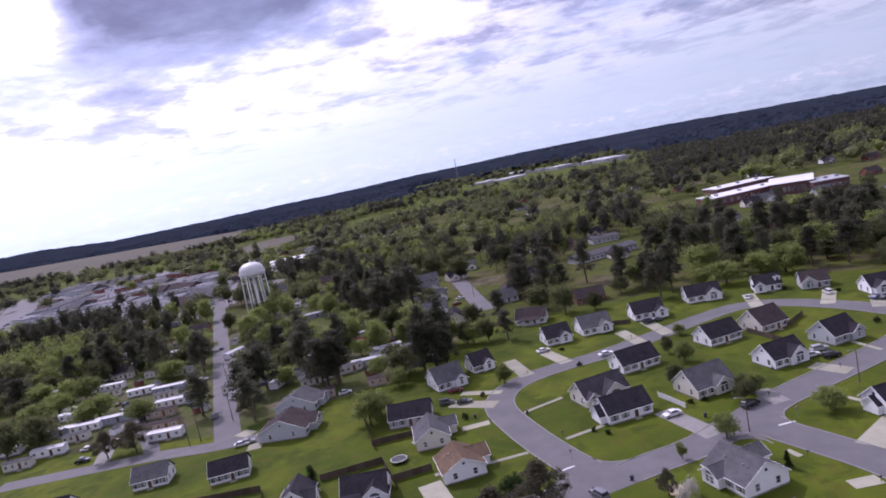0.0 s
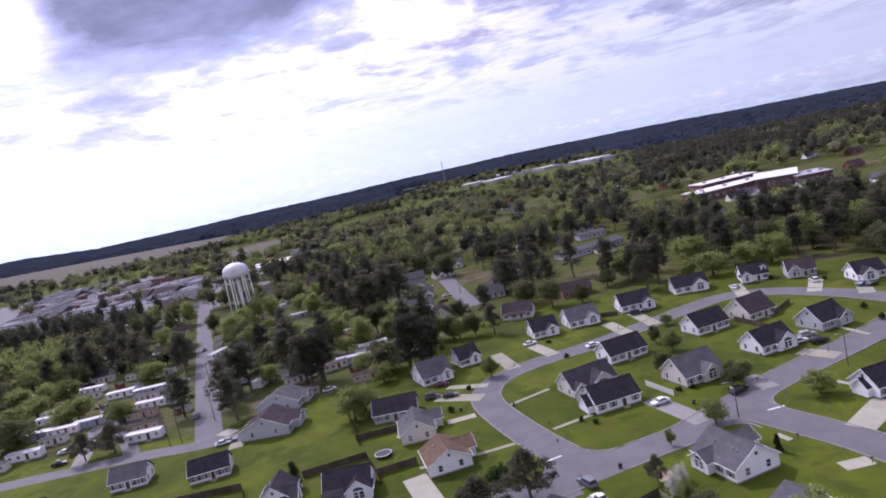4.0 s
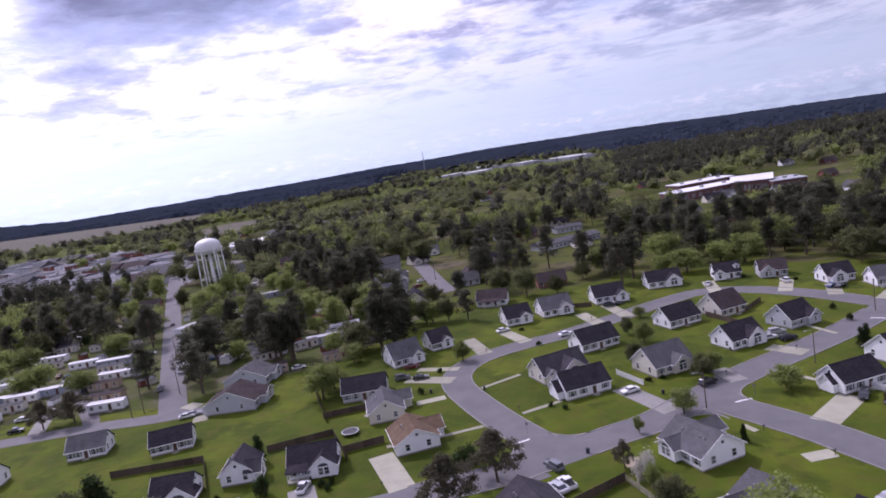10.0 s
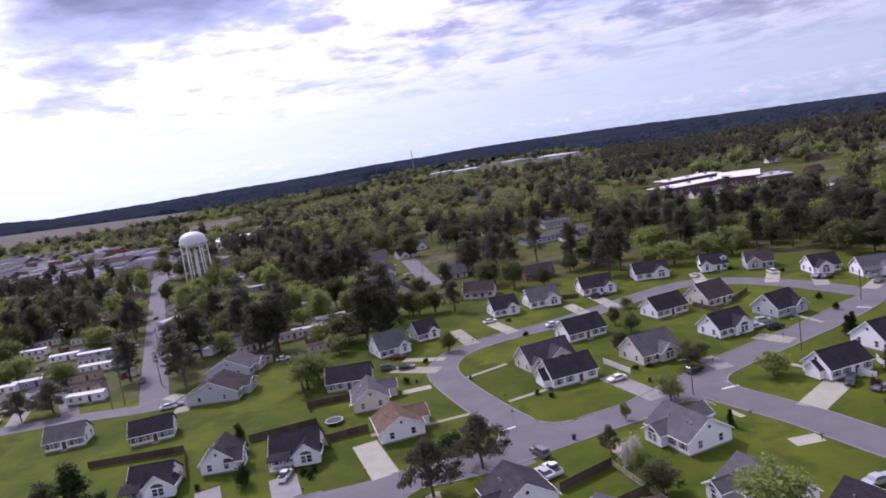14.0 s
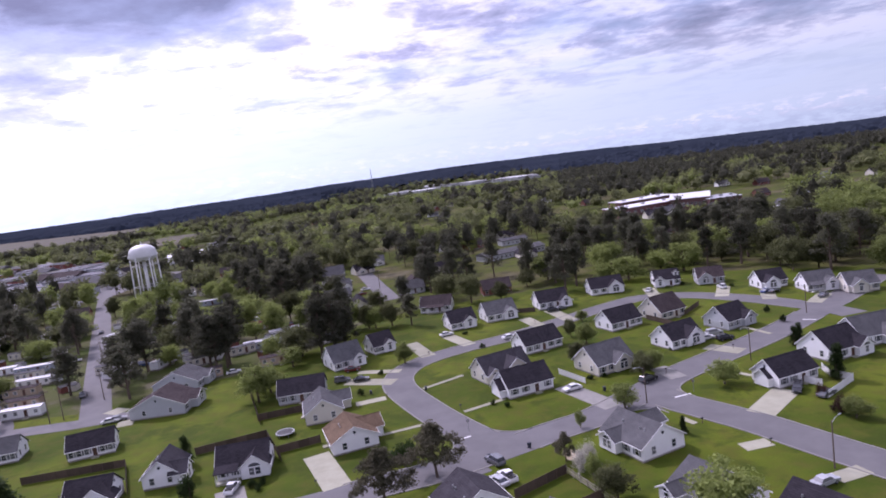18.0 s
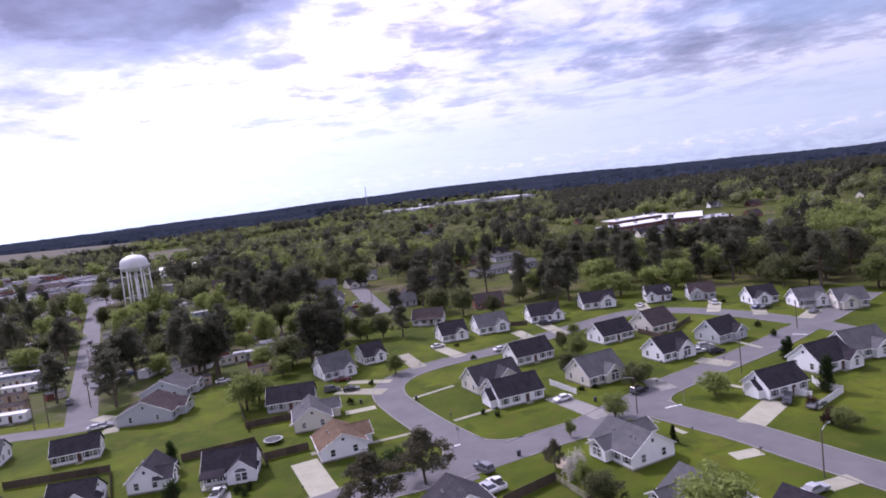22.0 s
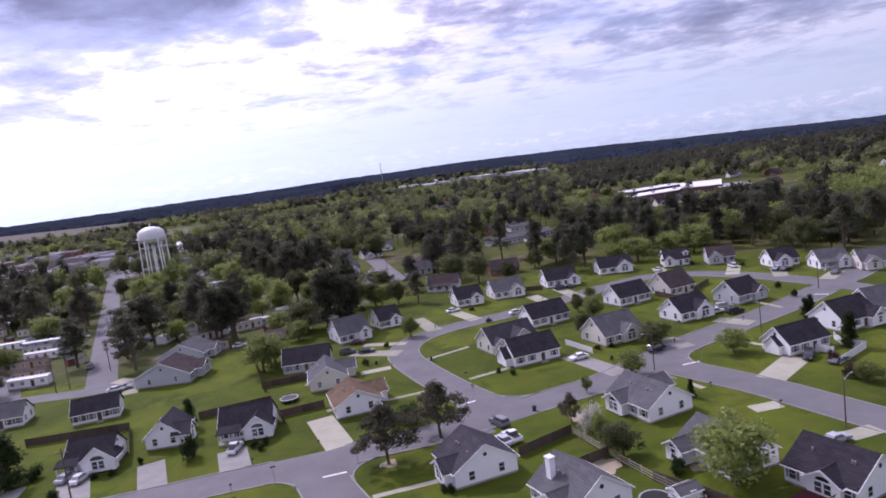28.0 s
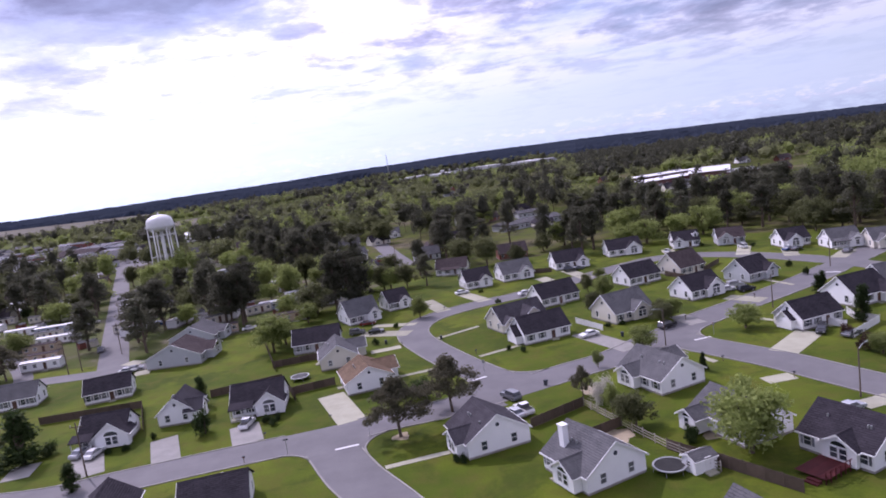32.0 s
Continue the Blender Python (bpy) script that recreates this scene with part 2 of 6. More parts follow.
def glass_build(N, b, out):
    rnd = N.n("ShaderNodeObjectInfo").outputs["Random"]
    N.link(N.ramp(rnd, [(0.0, (0.02, 0.025, 0.035)), (0.55, (0.05, 0.055, 0.07)), (1.0, (0.22, 0.22, 0.23))]), b.inputs["Base Color"])
    b.inputs["Roughness"].default_value = 0.10
    b.inputs["Specular IOR Level"].default_value = 0.9
    bump(N, b, N.noise(coords(N), 0.8, 2, 0.5), 0.03, 0.05)


GRASS = material("grass", grass_build)
ASPHALT = surface("asphalt", (0.128, 0.124, 0.130), (0.160, 0.155, 0.160), 0.15, 0.85, 0.03, 30, 0.2, True)
KERB = surface("kerb_concrete", (0.23, 0.225, 0.21), (0.29, 0.28, 0.265), 0.4, 0.9, 0.05, 15, 0.2, True)
CONCRETE = surface("concrete", (0.29, 0.285, 0.215), (0.36, 0.355, 0.275), 0.25, 0.9, 0.12, 20, 0.15, True)
PAINT = surface("road_paint", (0.70, 0.70, 0.70), (0.60, 0.60, 0.60), 1.0, 0.7, 0.05, 10, 0.1, True)
DIRT = surface("bare_soil", (0.36, 0.30, 0.21), (0.27, 0.23, 0.16), 0.3, 0.95, 0.1, 10, 0.3, True)
FIELD = surface("ploughed_field", (0.084, 0.074, 0.050), (0.062, 0.058, 0.036), 0.01, 0.95, 0.1, 12, 0.2, True)
WHITE = siding_material("white_siding", (0.86, 0.86, 0.88))
CREAM = siding_material("cream_siding", (0.66, 0.63, 0.55))
GREY = siding_material("grey_siding", (0.48, 0.50, 0.53))
TRIM = surface("white_trim", (0.80, 0.80, 0.80), (0.72, 0.72, 0.73), 0.6, 0.5, 0.04, 8, 0.05)
BRICK = surface("red_brick", (0.20, 0.075, 0.06), (0.26, 0.10, 0.08), 0.6, 0.85, 0.12, 14, 0.3)
FOUND = surface("foundation_block", (0.32, 0.30, 0.29), (0.25, 0.22, 0.21), 0.8, 0.9, 0.1, 10, 0.3)
R_DARK = shingle_material("charcoal_shingles", (0.028, 0.025, 0.031), (0.040, 0.036, 0.043))
R_GREY = shingle_material("grey_shingles", (0.088, 0.088, 0.094), (0.112, 0.111, 0.116))
R_SLATE = shingle_material("slate_grey_shingles", (0.044, 0.041, 0.048), (0.060, 0.056, 0.064))
R_BROWN = shingle_material("brown_shingles", (0.052, 0.041, 0.043), (0.068, 0.055, 0.056))
R_TAN = shingle_material("tan_shingles", (0.112, 0.078, 0.054), (0.148, 0.104, 0.072))
GLASS = material("window_glass", glass_build)
SHUTTER = surface("shutter_paint", (0.03, 0.035, 0.05), (0.04, 0.045, 0.06), 1, 0.5, 0.1, 8, 0.05)
BLIND = surface("window_shutter_paint", (0.16, 0.165, 0.19), (0.20, 0.205, 0.23), 1, 0.6, 0.5, 8, 0.05)
DOOR = surface("door_paint", (0.10, 0.05, 0.04), (0.13, 0.07, 0.05), 1, 0.5, 0.4, 8, 0.05)
WOOD = surface("fence_wood", (0.085, 0.062, 0.046), (0.12, 0.09, 0.068), 0.8, 0.9, 0.25, 12, 0.3)
RAILS = surface("grey_rail_wood", (0.30, 0.27, 0.23), (0.38, 0.34, 0.30), 0.8, 0.9, 0.2, 12, 0.3)
VINYL = surface("white_vinyl", (0.78, 0.78, 0.79), (0.70, 0.70, 0.71), 0.6, 0.5, 0.04, 8, 0.05)
BARK = surface("bark", (0.095, 0.070, 0.055), (0.14, 0.105, 0.08), 1.2, 0.95, 0.2, 8, 0.6)
STEEL = surface("galvanised_steel", (0.42, 0.43, 0.44), (0.35, 0.36, 0.37), 1, 0.45, 0.05, 8, 0.1, False, 0.6)
POLE = surface("pole_wood", (0.12, 0.09, 0.07), (0.16, 0.125, 0.10), 1, 0.9, 0.1, 10, 0.3)
TANK = surface("tank_paint", (0.80, 0.80, 0.80), (0.70, 0.70, 0.70), 0.15, 0.45, 0.02, 6, 0.05)
RUBBER = surface("tyre_rubber", (0.02, 0.02, 0.02), (0.03, 0.03, 0.03), 1, 0.9, 0.1, 8, 0.1)
ROOFMETAL = surface("white_metal_roof", (0.46, 0.46, 0.49), (0.36, 0.37, 0.40), 0.2, 0.45, 0.1, 8, 0.1)
L_OAK = leaf_material("broadleaf_foliage", (0.110, 0.120, 0.054), (0.164, 0.178, 0.076))
L_SPRING = leaf_material("young_foliage", (0.215, 0.262, 0.076), (0.300, 0.350, 0.110), 0.28)
L_PINE = leaf_material("pine_needles", (0.088, 0.090, 0.060), (0.126, 0.128, 0.084), 0.35)
L_DARK = leaf_material("dark_foliage", (0.118, 0.112, 0.072), (0.160, 0.150, 0.096), 0.15)
L_SHRUB = leaf_material("shrub_foliage", (0.030, 0.055, 0.015), (0.050, 0.075, 0.022), 0.3)
L_BLOSSOM = leaf_material("white_blossom", (0.55, 0.54, 0.46), (0.74, 0.72, 0.64), 0.1)
L_RED = leaf_material("purple_foliage", (0.060, 0.030, 0.028), (0.085, 0.045, 0.035), 0.2)

# ---- mesh helpers ----


def mesh_of(name, verts, faces, mat, smooth=False):
    me = bpy.data.meshes.new(name)
    me.from_pydata([tuple(v) for v in verts], [], faces)
    me.materials.append(mat)
    if smooth:
        me.polygons.foreach_set("use_smooth", [True] * len(me.polygons))
    me.update()
    return me


class Shape:
    """Collects boxes, prisms and tubes into one mesh."""

    def __init__(self):
        self.v, self.f = [], []

    def add(self, verts, faces):
        k = len(self.v)
        self.v += [tuple(p) for p in verts]
        self.f += [[i + k for i in f] for f in faces]
        return self

    def box(self, x0, x1, y0, y1, z0, z1):
        return self.add([(x0, y0, z0), (x1, y0, z0), (x1, y1, z0), (x0, y1, z0), (x0, y0, z1), (x1, y0, z1), (x1, y1, z1), (x0, y1, z1)],
                        [(3, 2, 1, 0), (4, 5, 6, 7), (0, 1, 5, 4), (1, 2, 6, 5), (2, 3, 7, 6), (3, 0, 4, 7)])

    def rings(self, rings, cap=True):
        """A skin over rings of equal count."""
        n = len(rings[0])
        v = [p for r in rings for p in r]
        f = [(i * n + j, i * n + (j + 1) % n, (i + 1) * n + (j + 1) % n, (i + 1) * n + j) for i in range(len(rings) - 1) for j in range(n)]
        if cap:
            f += [tuple(range(n))[::-1], tuple((len(rings) - 1) * n + j for j in range(n))]
        return self.add(v, f)

    def tube(self, points, radii, n=6):
        rings = []
        for i, (p, r) in enumerate(zip(points, radii)):
            a, b = Vector(points[max(i - 1, 0)]), Vector(points[min(i + 1, len(points) - 1)])
            d = (b - a).normalized()
            s = d.orthogonal().normalized() if abs(d.z) < 0.99 else Vector((1, 0, 0))
            t = d.cross(s)
            rings.append([Vector(p) + r * (math.cos(2 * math.pi * k / n) * s + math.sin(2 * math.pi * k / n) * t) for k in range(n)])
        return self.rings(rings)

    def mesh(self, name, mat, smooth=False):
        return mesh_of(name, self.v, self.f, mat, smooth)


def part(name, shape, mat, parent, label="", smooth=False):
    me = shape.mesh(name, mat, smooth) if isinstance(shape, Shape) else shape
    ob = new(name, me)
    ob.parent = parent
    if label:
        ob["label"] = label
    return ob


def thing(name, x, y, z=0.0, rot=0.0, label="", category="", group="", kind=""):
    ob = new(name)
    ob.empty_display_size = 0.5
    ob.matrix_basis = pose(x, y, z, 0, 0, rot)
    return tagged(ob, label, category, group, kind)


BLOCKED = []   # circles and strips that stay free of scattered trees
ROADS = []


def blocked(x, y, margin=0.0):
    return any((x - a) ** 2 + (y - b) ** 2 < (r + margin) ** 2 for a, b, r in BLOCKED)


# ---- ground ----
def far_height(az):
    """How high the far wooded land stands, by bearing in radians."""
    deg = math.degrees(az)
    rise = np.interp(deg, [-70, -45, -38, -33, -20, -8, 0, 10, 20, 34, 70], [30, 60, 60, 20, 30, 45, 50, 42, 24, 2, 4])
    return float(rise) - 4 + 3 * math.sin(az * 9) + 1.5 * math.sin(az * 31)


def land(r, az):
    k = min(max((r - 1300) / 3200, 0), 1)
    return far_height(az) * k * k * (3 - 2 * k)


az_steps = [radians(-180 + 3 * i) for i in range(120)]
r_steps = [0, 60, 150, 300, 500, 800, 1200, 1600, 2000, 2500, 3000, 3500, 4000, 4500, 4750]
gv, gf = [(0, 0, 0)], []
for r in r_steps[1:]:
    for a in az_steps:
        gv.append((r * math.sin(a), r * math.cos(a), land(r, a)))
for j in range(120):
    gf.append((0, 1 + (j + 1) % 120, 1 + j))
    for i in range(len(r_steps) - 2):
        p, q = 1 + i * 120 + j, 1 + i * 120 + (j + 1) % 120
        gf.append((p, q, q + 120, p + 120))
ground = tagged(new("ground", mesh_of("ground", gv, gf, GRASS)), "mown green lawns and rough grass over flat land", "ground", kind="structure")


def spline(points, step=3.0):
    out = []
    P = [np.array(p, float) for p in points]
    P = [2 * P[0] - P[1]] + P + [2 * P[-1] - P[-2]]
    for i in range(1, len(P) - 2):
        n = max(2, int(np.linalg.norm(P[i + 1] - P[i]) / step))
        for k in range(n):
            u = k / n
            a, b, c, d = P[i - 1:i + 3]
            out.append(0.5 * (2 * b + (c - a) * u + (2 * a - 5 * b + 4 * c - d) * u * u + (3 * b - a - 3 * c + d) * u ** 3))
    out.append(P[-2])
    return np.array(out)


def offset(line, d):
    t = np.gradient(line, axis=0)
    t /= np.linalg.norm(t, axis=1)[:, None]
    return line + d * np.stack([-t[:, 1], t[:, 0]], 1)


def ribbon(line, d0, d1, z0, z1):
    """A strip between two offsets of a line, with a top and two sides."""
    a, b = offset(line, d0), offset(line, d1)
    s = Shape()
    s.rings([[(p[0], p[1], z0), (p[0], p[1], z1), (q[0], q[1], z1), (q[0], q[1], z0)] for p, q in zip(a, b)])
    return s


def road(name, points, width, z, kerb=True, label="grey asphalt street between concrete kerbs", mat=None):
    line = spline(points)
    ob = tagged(new(name, ribbon(line, -width / 2, width / 2, -0.3, z).mesh(name, mat or ASPHALT)), label, "road", kind="structure")
    ROADS.append((line, width / 2, ob, kerb))
    for p in line[::2]:
        BLOCKED.append((p[0], p[1], width / 2 + 1.5))
    return ob


def kerbs():
    for line, half, ob, on in ROADS:
        if not on:
            continue
        for side in (-1, 1):
            edge = offset(line, side * (half + 0.15))
            free = []
            for p in edge:
                free.append(all(o is ob or np.min(np.hypot(*(l - p).T)) > h + 1.2 for l, h, o, _ in ROADS))
            run = []
            for i, ok in enumerate(free + [False]):
                if ok:
                    run.append(i)
                elif len(run) > 2:
                    seg = line[run[0]:run[-1] + 1]
                    part("kerb", ribbon(seg, side * half, side * (half + 0.28), -0.2, 0.13), KERB, ob)
                    run = []
                else:
                    run = []


NEAR_ST = [(-170, 104), (-120, 106), (-80.5, 101.8), (-65.0, 104.5), (-45.3, 108.9), (-35.8, 110.7), (-26.0, 112.9), (-18.0, 115.7), (-5.5, 118.5), (9.2, 124.7), (19.0, 129.3),
           (29.5, 133.9), (45.9, 146.4), (56.7, 153.9), (71.8, 162.7), (86.5, 171.6), (101.9, 182.4), (128, 202), (150, 220)]
LOOP_ST = [(7.9, 124.1), (2.3, 133.0), (-3.4, 143.6), (-9.7, 157.4), (-14.4, 169.8), (-15.4, 179.5), (-12.3, 188.3), (-5.5, 194.9), (4.8, 200.3), (18.9, 205.5), (37.5, 216.0),
           (58.4, 228.5), (72.3, 233.7), (86.6, 228.0), (99.8, 213.4), (108.3, 198.3), (113.5, 186.7), (115.2, 179.2)]
road("road_near", NEAR_ST, 8.8, 0.030)
road("road_loop", LOOP_ST, 8.4, 0.034)
road("road_side", [(43.6, 148.0), (46.2, 137.1), (51.9, 127.5), (56.9, 119.2), (61.2, 110.0), (66.1, 99.8), (80, 72), (95, 40)], 8.8, 0.038)
road("road_tee", [(-30.4, 113.8), (-25.1, 103.6), (-21.3, 95.7), (-12, 80), (-4, 60)], 8.4, 0.042)
road("road_long", [(-100.5, 178.2), (-121.8, 222.5), (-156.1, 294.5), (-197.3, 381.3), (-248.4, 489.7)], 8.6, 0.034, False, "worn grey asphalt street without kerbs")
road("road_cross", [(-175, 172), (-129.8, 177.8), (-117.4, 178.4), (-104.7, 178.5), (-92.6, 180.2), (-80, 181)], 7.5, 0.030, False, "worn grey asphalt street without kerbs")
road("road_middle", [(-23.3, 298.3), (-32.8, 339.1), (-40.1, 373.1), (-45.7, 397.3)], 9.0, 0.030, False, "pale asphalt street among trees")
road("track_park", [(-158.1, 220.8), (-132.5, 188.2), (-125.7, 176.3)], 5.0, 0.026, False, "narrow grey lane of the trailer park")
kerbs()


def crossing(a, da, b, db):
    """Where two lines in the plan meet."""
    k = ((b[0] - a[0]) * db[1] - (b[1] - a[1]) * db[0]) / (da[0] * db[1] - da[1] * db[0])
    return Vector((a[0] + k * da[0], a[1] + k * da[1], 0))


def corner(a0, a1, half_a, b0, b1, half_b, radius, ob):
    """The asphalt and kerb of a rounded street corner; each street is given by two points that lead away from it."""
    a0, a1, b0, b1 = (Vector((*p, 0)) for p in (a0, a1, b0, b1))
    da, db = (a1 - a0).normalized(), (b1 - b0).normalized()
    na, nb = Vector((-da.y, da.x, 0)), Vector((-db.y, db.x, 0))
    na, nb = na * (1 if na.dot(db) > 0 else -1), nb * (1 if nb.dot(da) > 0 else -1)
    p = crossing(a0 + na * half_a, da, b0 + nb * half_b, db)
    reach = radius / math.tan(da.angle(db) / 2)
    middle = p + da * reach + na * radius
    s0, s1 = p + da * reach - middle, p + db * reach - middle
    arc = [middle + radius * (s0 * (1 - k / 10) + s1 * k / 10).normalized() for k in range(11)]
    back = p - (da + db).normalized() * 0.6
    part("corner", mesh_of("corner", [(q.x, q.y, 0.046) for q in [back] + arc], [tuple(range(12))], ASPHALT), ASPHALT, ob)
    line = np.array([(q.x, q.y) for q in arc])
    side = 1 if (offset(line, 0.2)[5][0] - middle.x) ** 2 + (offset(line, 0.2)[5][1] - middle.y) ** 2 < radius ** 2 else -1
    part("kerb", ribbon(line, 0.0, side * 0.28, -0.2, 0.13), KERB, ob)


road_ob = {ob.name: ob for _, _, ob, _ in ROADS}
corner((9.2, 124.7), (19.0, 129.3), 4.4, (7.9, 124.1), (2.3, 133.0), 4.2, 7.0, road_ob["road_loop"])
corner((9.2, 124.7), (-5.5, 118.5), 4.4, (7.9, 124.1), (2.3, 133.0), 4.2, 7.0, road_ob["road_loop"])
corner((45.0, 145.7), (56.7, 153.9), 4.4, (43.6, 148.0), (46.2, 137.1), 4.4, 6.0, road_ob["road_side"])
corner((45.0, 145.7), (29.5, 133.9), 4.4, (43.6, 148.0), (46.2, 137.1), 4.4, 5.0, road_ob["road_side"])
corner((-26.0, 112.9), (-18.0, 115.7), 4.4, (-30.4, 113.8), (-25.1, 103.6), 4.2, 6.0, road_ob["road_tee"])
corner((-26.0, 112.9), (-45.3, 108.9), 4.4, (-30.4, 113.8), (-25.1, 103.6), 4.2, 6.0, road_ob["road_tee"])

# ---- houses ----
@lru_cache(maxsize=None)
def frame_mesh(w, h):
    s = Shape()
    t = 0.09
    s.box(-w / 2 - t, w / 2 + t, -0.07, 0.04, -t, 0), s.box(-w / 2 - t, w / 2 + t, -0.07, 0.04, h, h + t)
    s.box(-w / 2 - t, -w / 2, -0.07, 0.04, 0, h), s.box(w / 2, w / 2 + t, -0.07, 0.04, 0, h)
    s.box(-w / 2, w / 2, -0.05, 0.03, h / 2 - 0.04, h / 2 + 0.04)
    return s.mesh("window", TRIM)


@lru_cache(maxsize=None)
def pane_mesh(w, h):
    return Shape().box(-w / 2, w / 2, -0.02, 0.02, 0, h).mesh("pane", GLASS)


@lru_cache(maxsize=None)
def slab_mesh(name, w, d, h, mat):
    return Shape().box(-w / 2, w / 2, -d / 2, d / 2, 0, h).mesh(name, mat)


def place(ob, u, v, z, rot=0.0):
    ob.matrix_basis = pose(u, v, z, 0, 0, rot)
    return ob


def window(parent, u, v, z, rot, w=1.0, h=1.4, shutters=True):
    """The window looks along -y of its own frame."""
    win = place(part("window", frame_mesh(w, h), TRIM, parent), u, v, z, rot)
    part("pane", pane_mesh(w, h), GLASS, win)
    if shutters:
        for k in (-1, 1):
            place(part("shutter", slab_mesh("shutter", 0.34, 0.05, h, BLIND), BLIND, win), k * (w / 2 + 0.32), -0.04, 0)
    return win


def entry(parent, u, v, z, rot, mat=None):
    d = place(part("door", slab_mesh("door", 0.95, 0.10, 2.05, mat or DOOR), DOOR, parent), u, v, z, rot)
    place(part("handle", slab_mesh("handle", 0.06, 0.08, 0.14, STEEL), STEEL, d), 0.36, -0.09, 0.95)
    step = place(part("step", slab_mesh("step", 1.6, 1.2, 0.2, CONCRETE), CONCRETE, parent), u, v, 0, rot)
    step.matrix_basis = step.matrix_basis @ pose(0, -0.6, 0)
    return d


@lru_cache(maxsize=None)
def vent_mesh():
    s = Shape()
    s.rings([[(0.32 * math.cos(k * math.pi / 6), y, 0.32 * math.sin(k * math.pi / 6)) for k in range(12)] for y in (-0.06, 0.03)])
    return s.mesh("gable_vent", SHUTTER)


@lru_cache(maxsize=None)
def fan_mesh(r, mat, y0, y1):
    s = Shape()
    s.rings([[(r * math.cos(k * math.pi / 10), y, 0.62 * r * math.sin(k * math.pi / 10)) for k in range(11)] for y in (y0, y1)])
    return s.mesh("fan_window", mat)


def fan_window(parent, u, v, z, rot, r):
    f = place(part("fan_window", fan_mesh(r + 0.1, TRIM, -0.05, 0.03), TRIM, parent), u, v, z, rot)
    part("pane", fan_mesh(r, GLASS, -0.07, 0.0), GLASS, f, "dark half-round glass")


def gable_roof(ob, L0, L1, Wd, h, pitch, roof, o=0.45, th=0.16, turn=None, trim=True):
    """Two slopes and a ridge cap over u from L0 to L1; turn maps (u, v, z) to the house's own axes."""
    turn = turn or (lambda u, v, z: (u, v, z))
    top, e = h + pitch * Wd / 2, Wd / 2 + o
    for side in (-1, 1):
        s = Shape()
        s.rings([[turn(u, 0, top + 0.06), turn(u, side * e, h - pitch * o + 0.06), turn(u, side * e, h - pitch * o - th + 0.06), turn(u, 0, top - th + 0.06)] for u in (L0, L1)])
        part("roof", s, roof, ob)
        if trim:
            s = Shape()
            s.rings([[turn(u, side * (e - 0.02), h - pitch * o - th), turn(u, side * (e + 0.10), h - pitch * o - th), turn(u, side * (e + 0.10), h - pitch * o + 0.03), turn(u, side * (e - 0.02), h - pitch * o + 0.03)] for u in (L0, L1)])
            part("gutter", s, TRIM, ob, "white gutter")
            s = Shape()
            u = L0
            s.rings([[turn(u - 0.05, 0, top + 0.10), turn(u + 0.02, 0, top + 0.10), turn(u + 0.02, 0, top - 0.16), turn(u - 0.05, 0, top - 0.16)],
                     [turn(u - 0.05, side * e, h - pitch * o + 0.10), turn(u + 0.02, side * e, h - pitch * o + 0.10), turn(u + 0.02, side * e, h - pitch * o - 0.16), turn(u - 0.05, side * e, h - pitch * o - 0.16)]])
            part("rake_board", s, TRIM, ob, "white rake board")
    s = Shape()
    s.rings([[turn(u, -0.16, top), turn(u, 0, top + 0.12), turn(u, 0.16, top)] for u in (L0, L1)])
    part("ridge_cap", s, roof, ob)
    return top


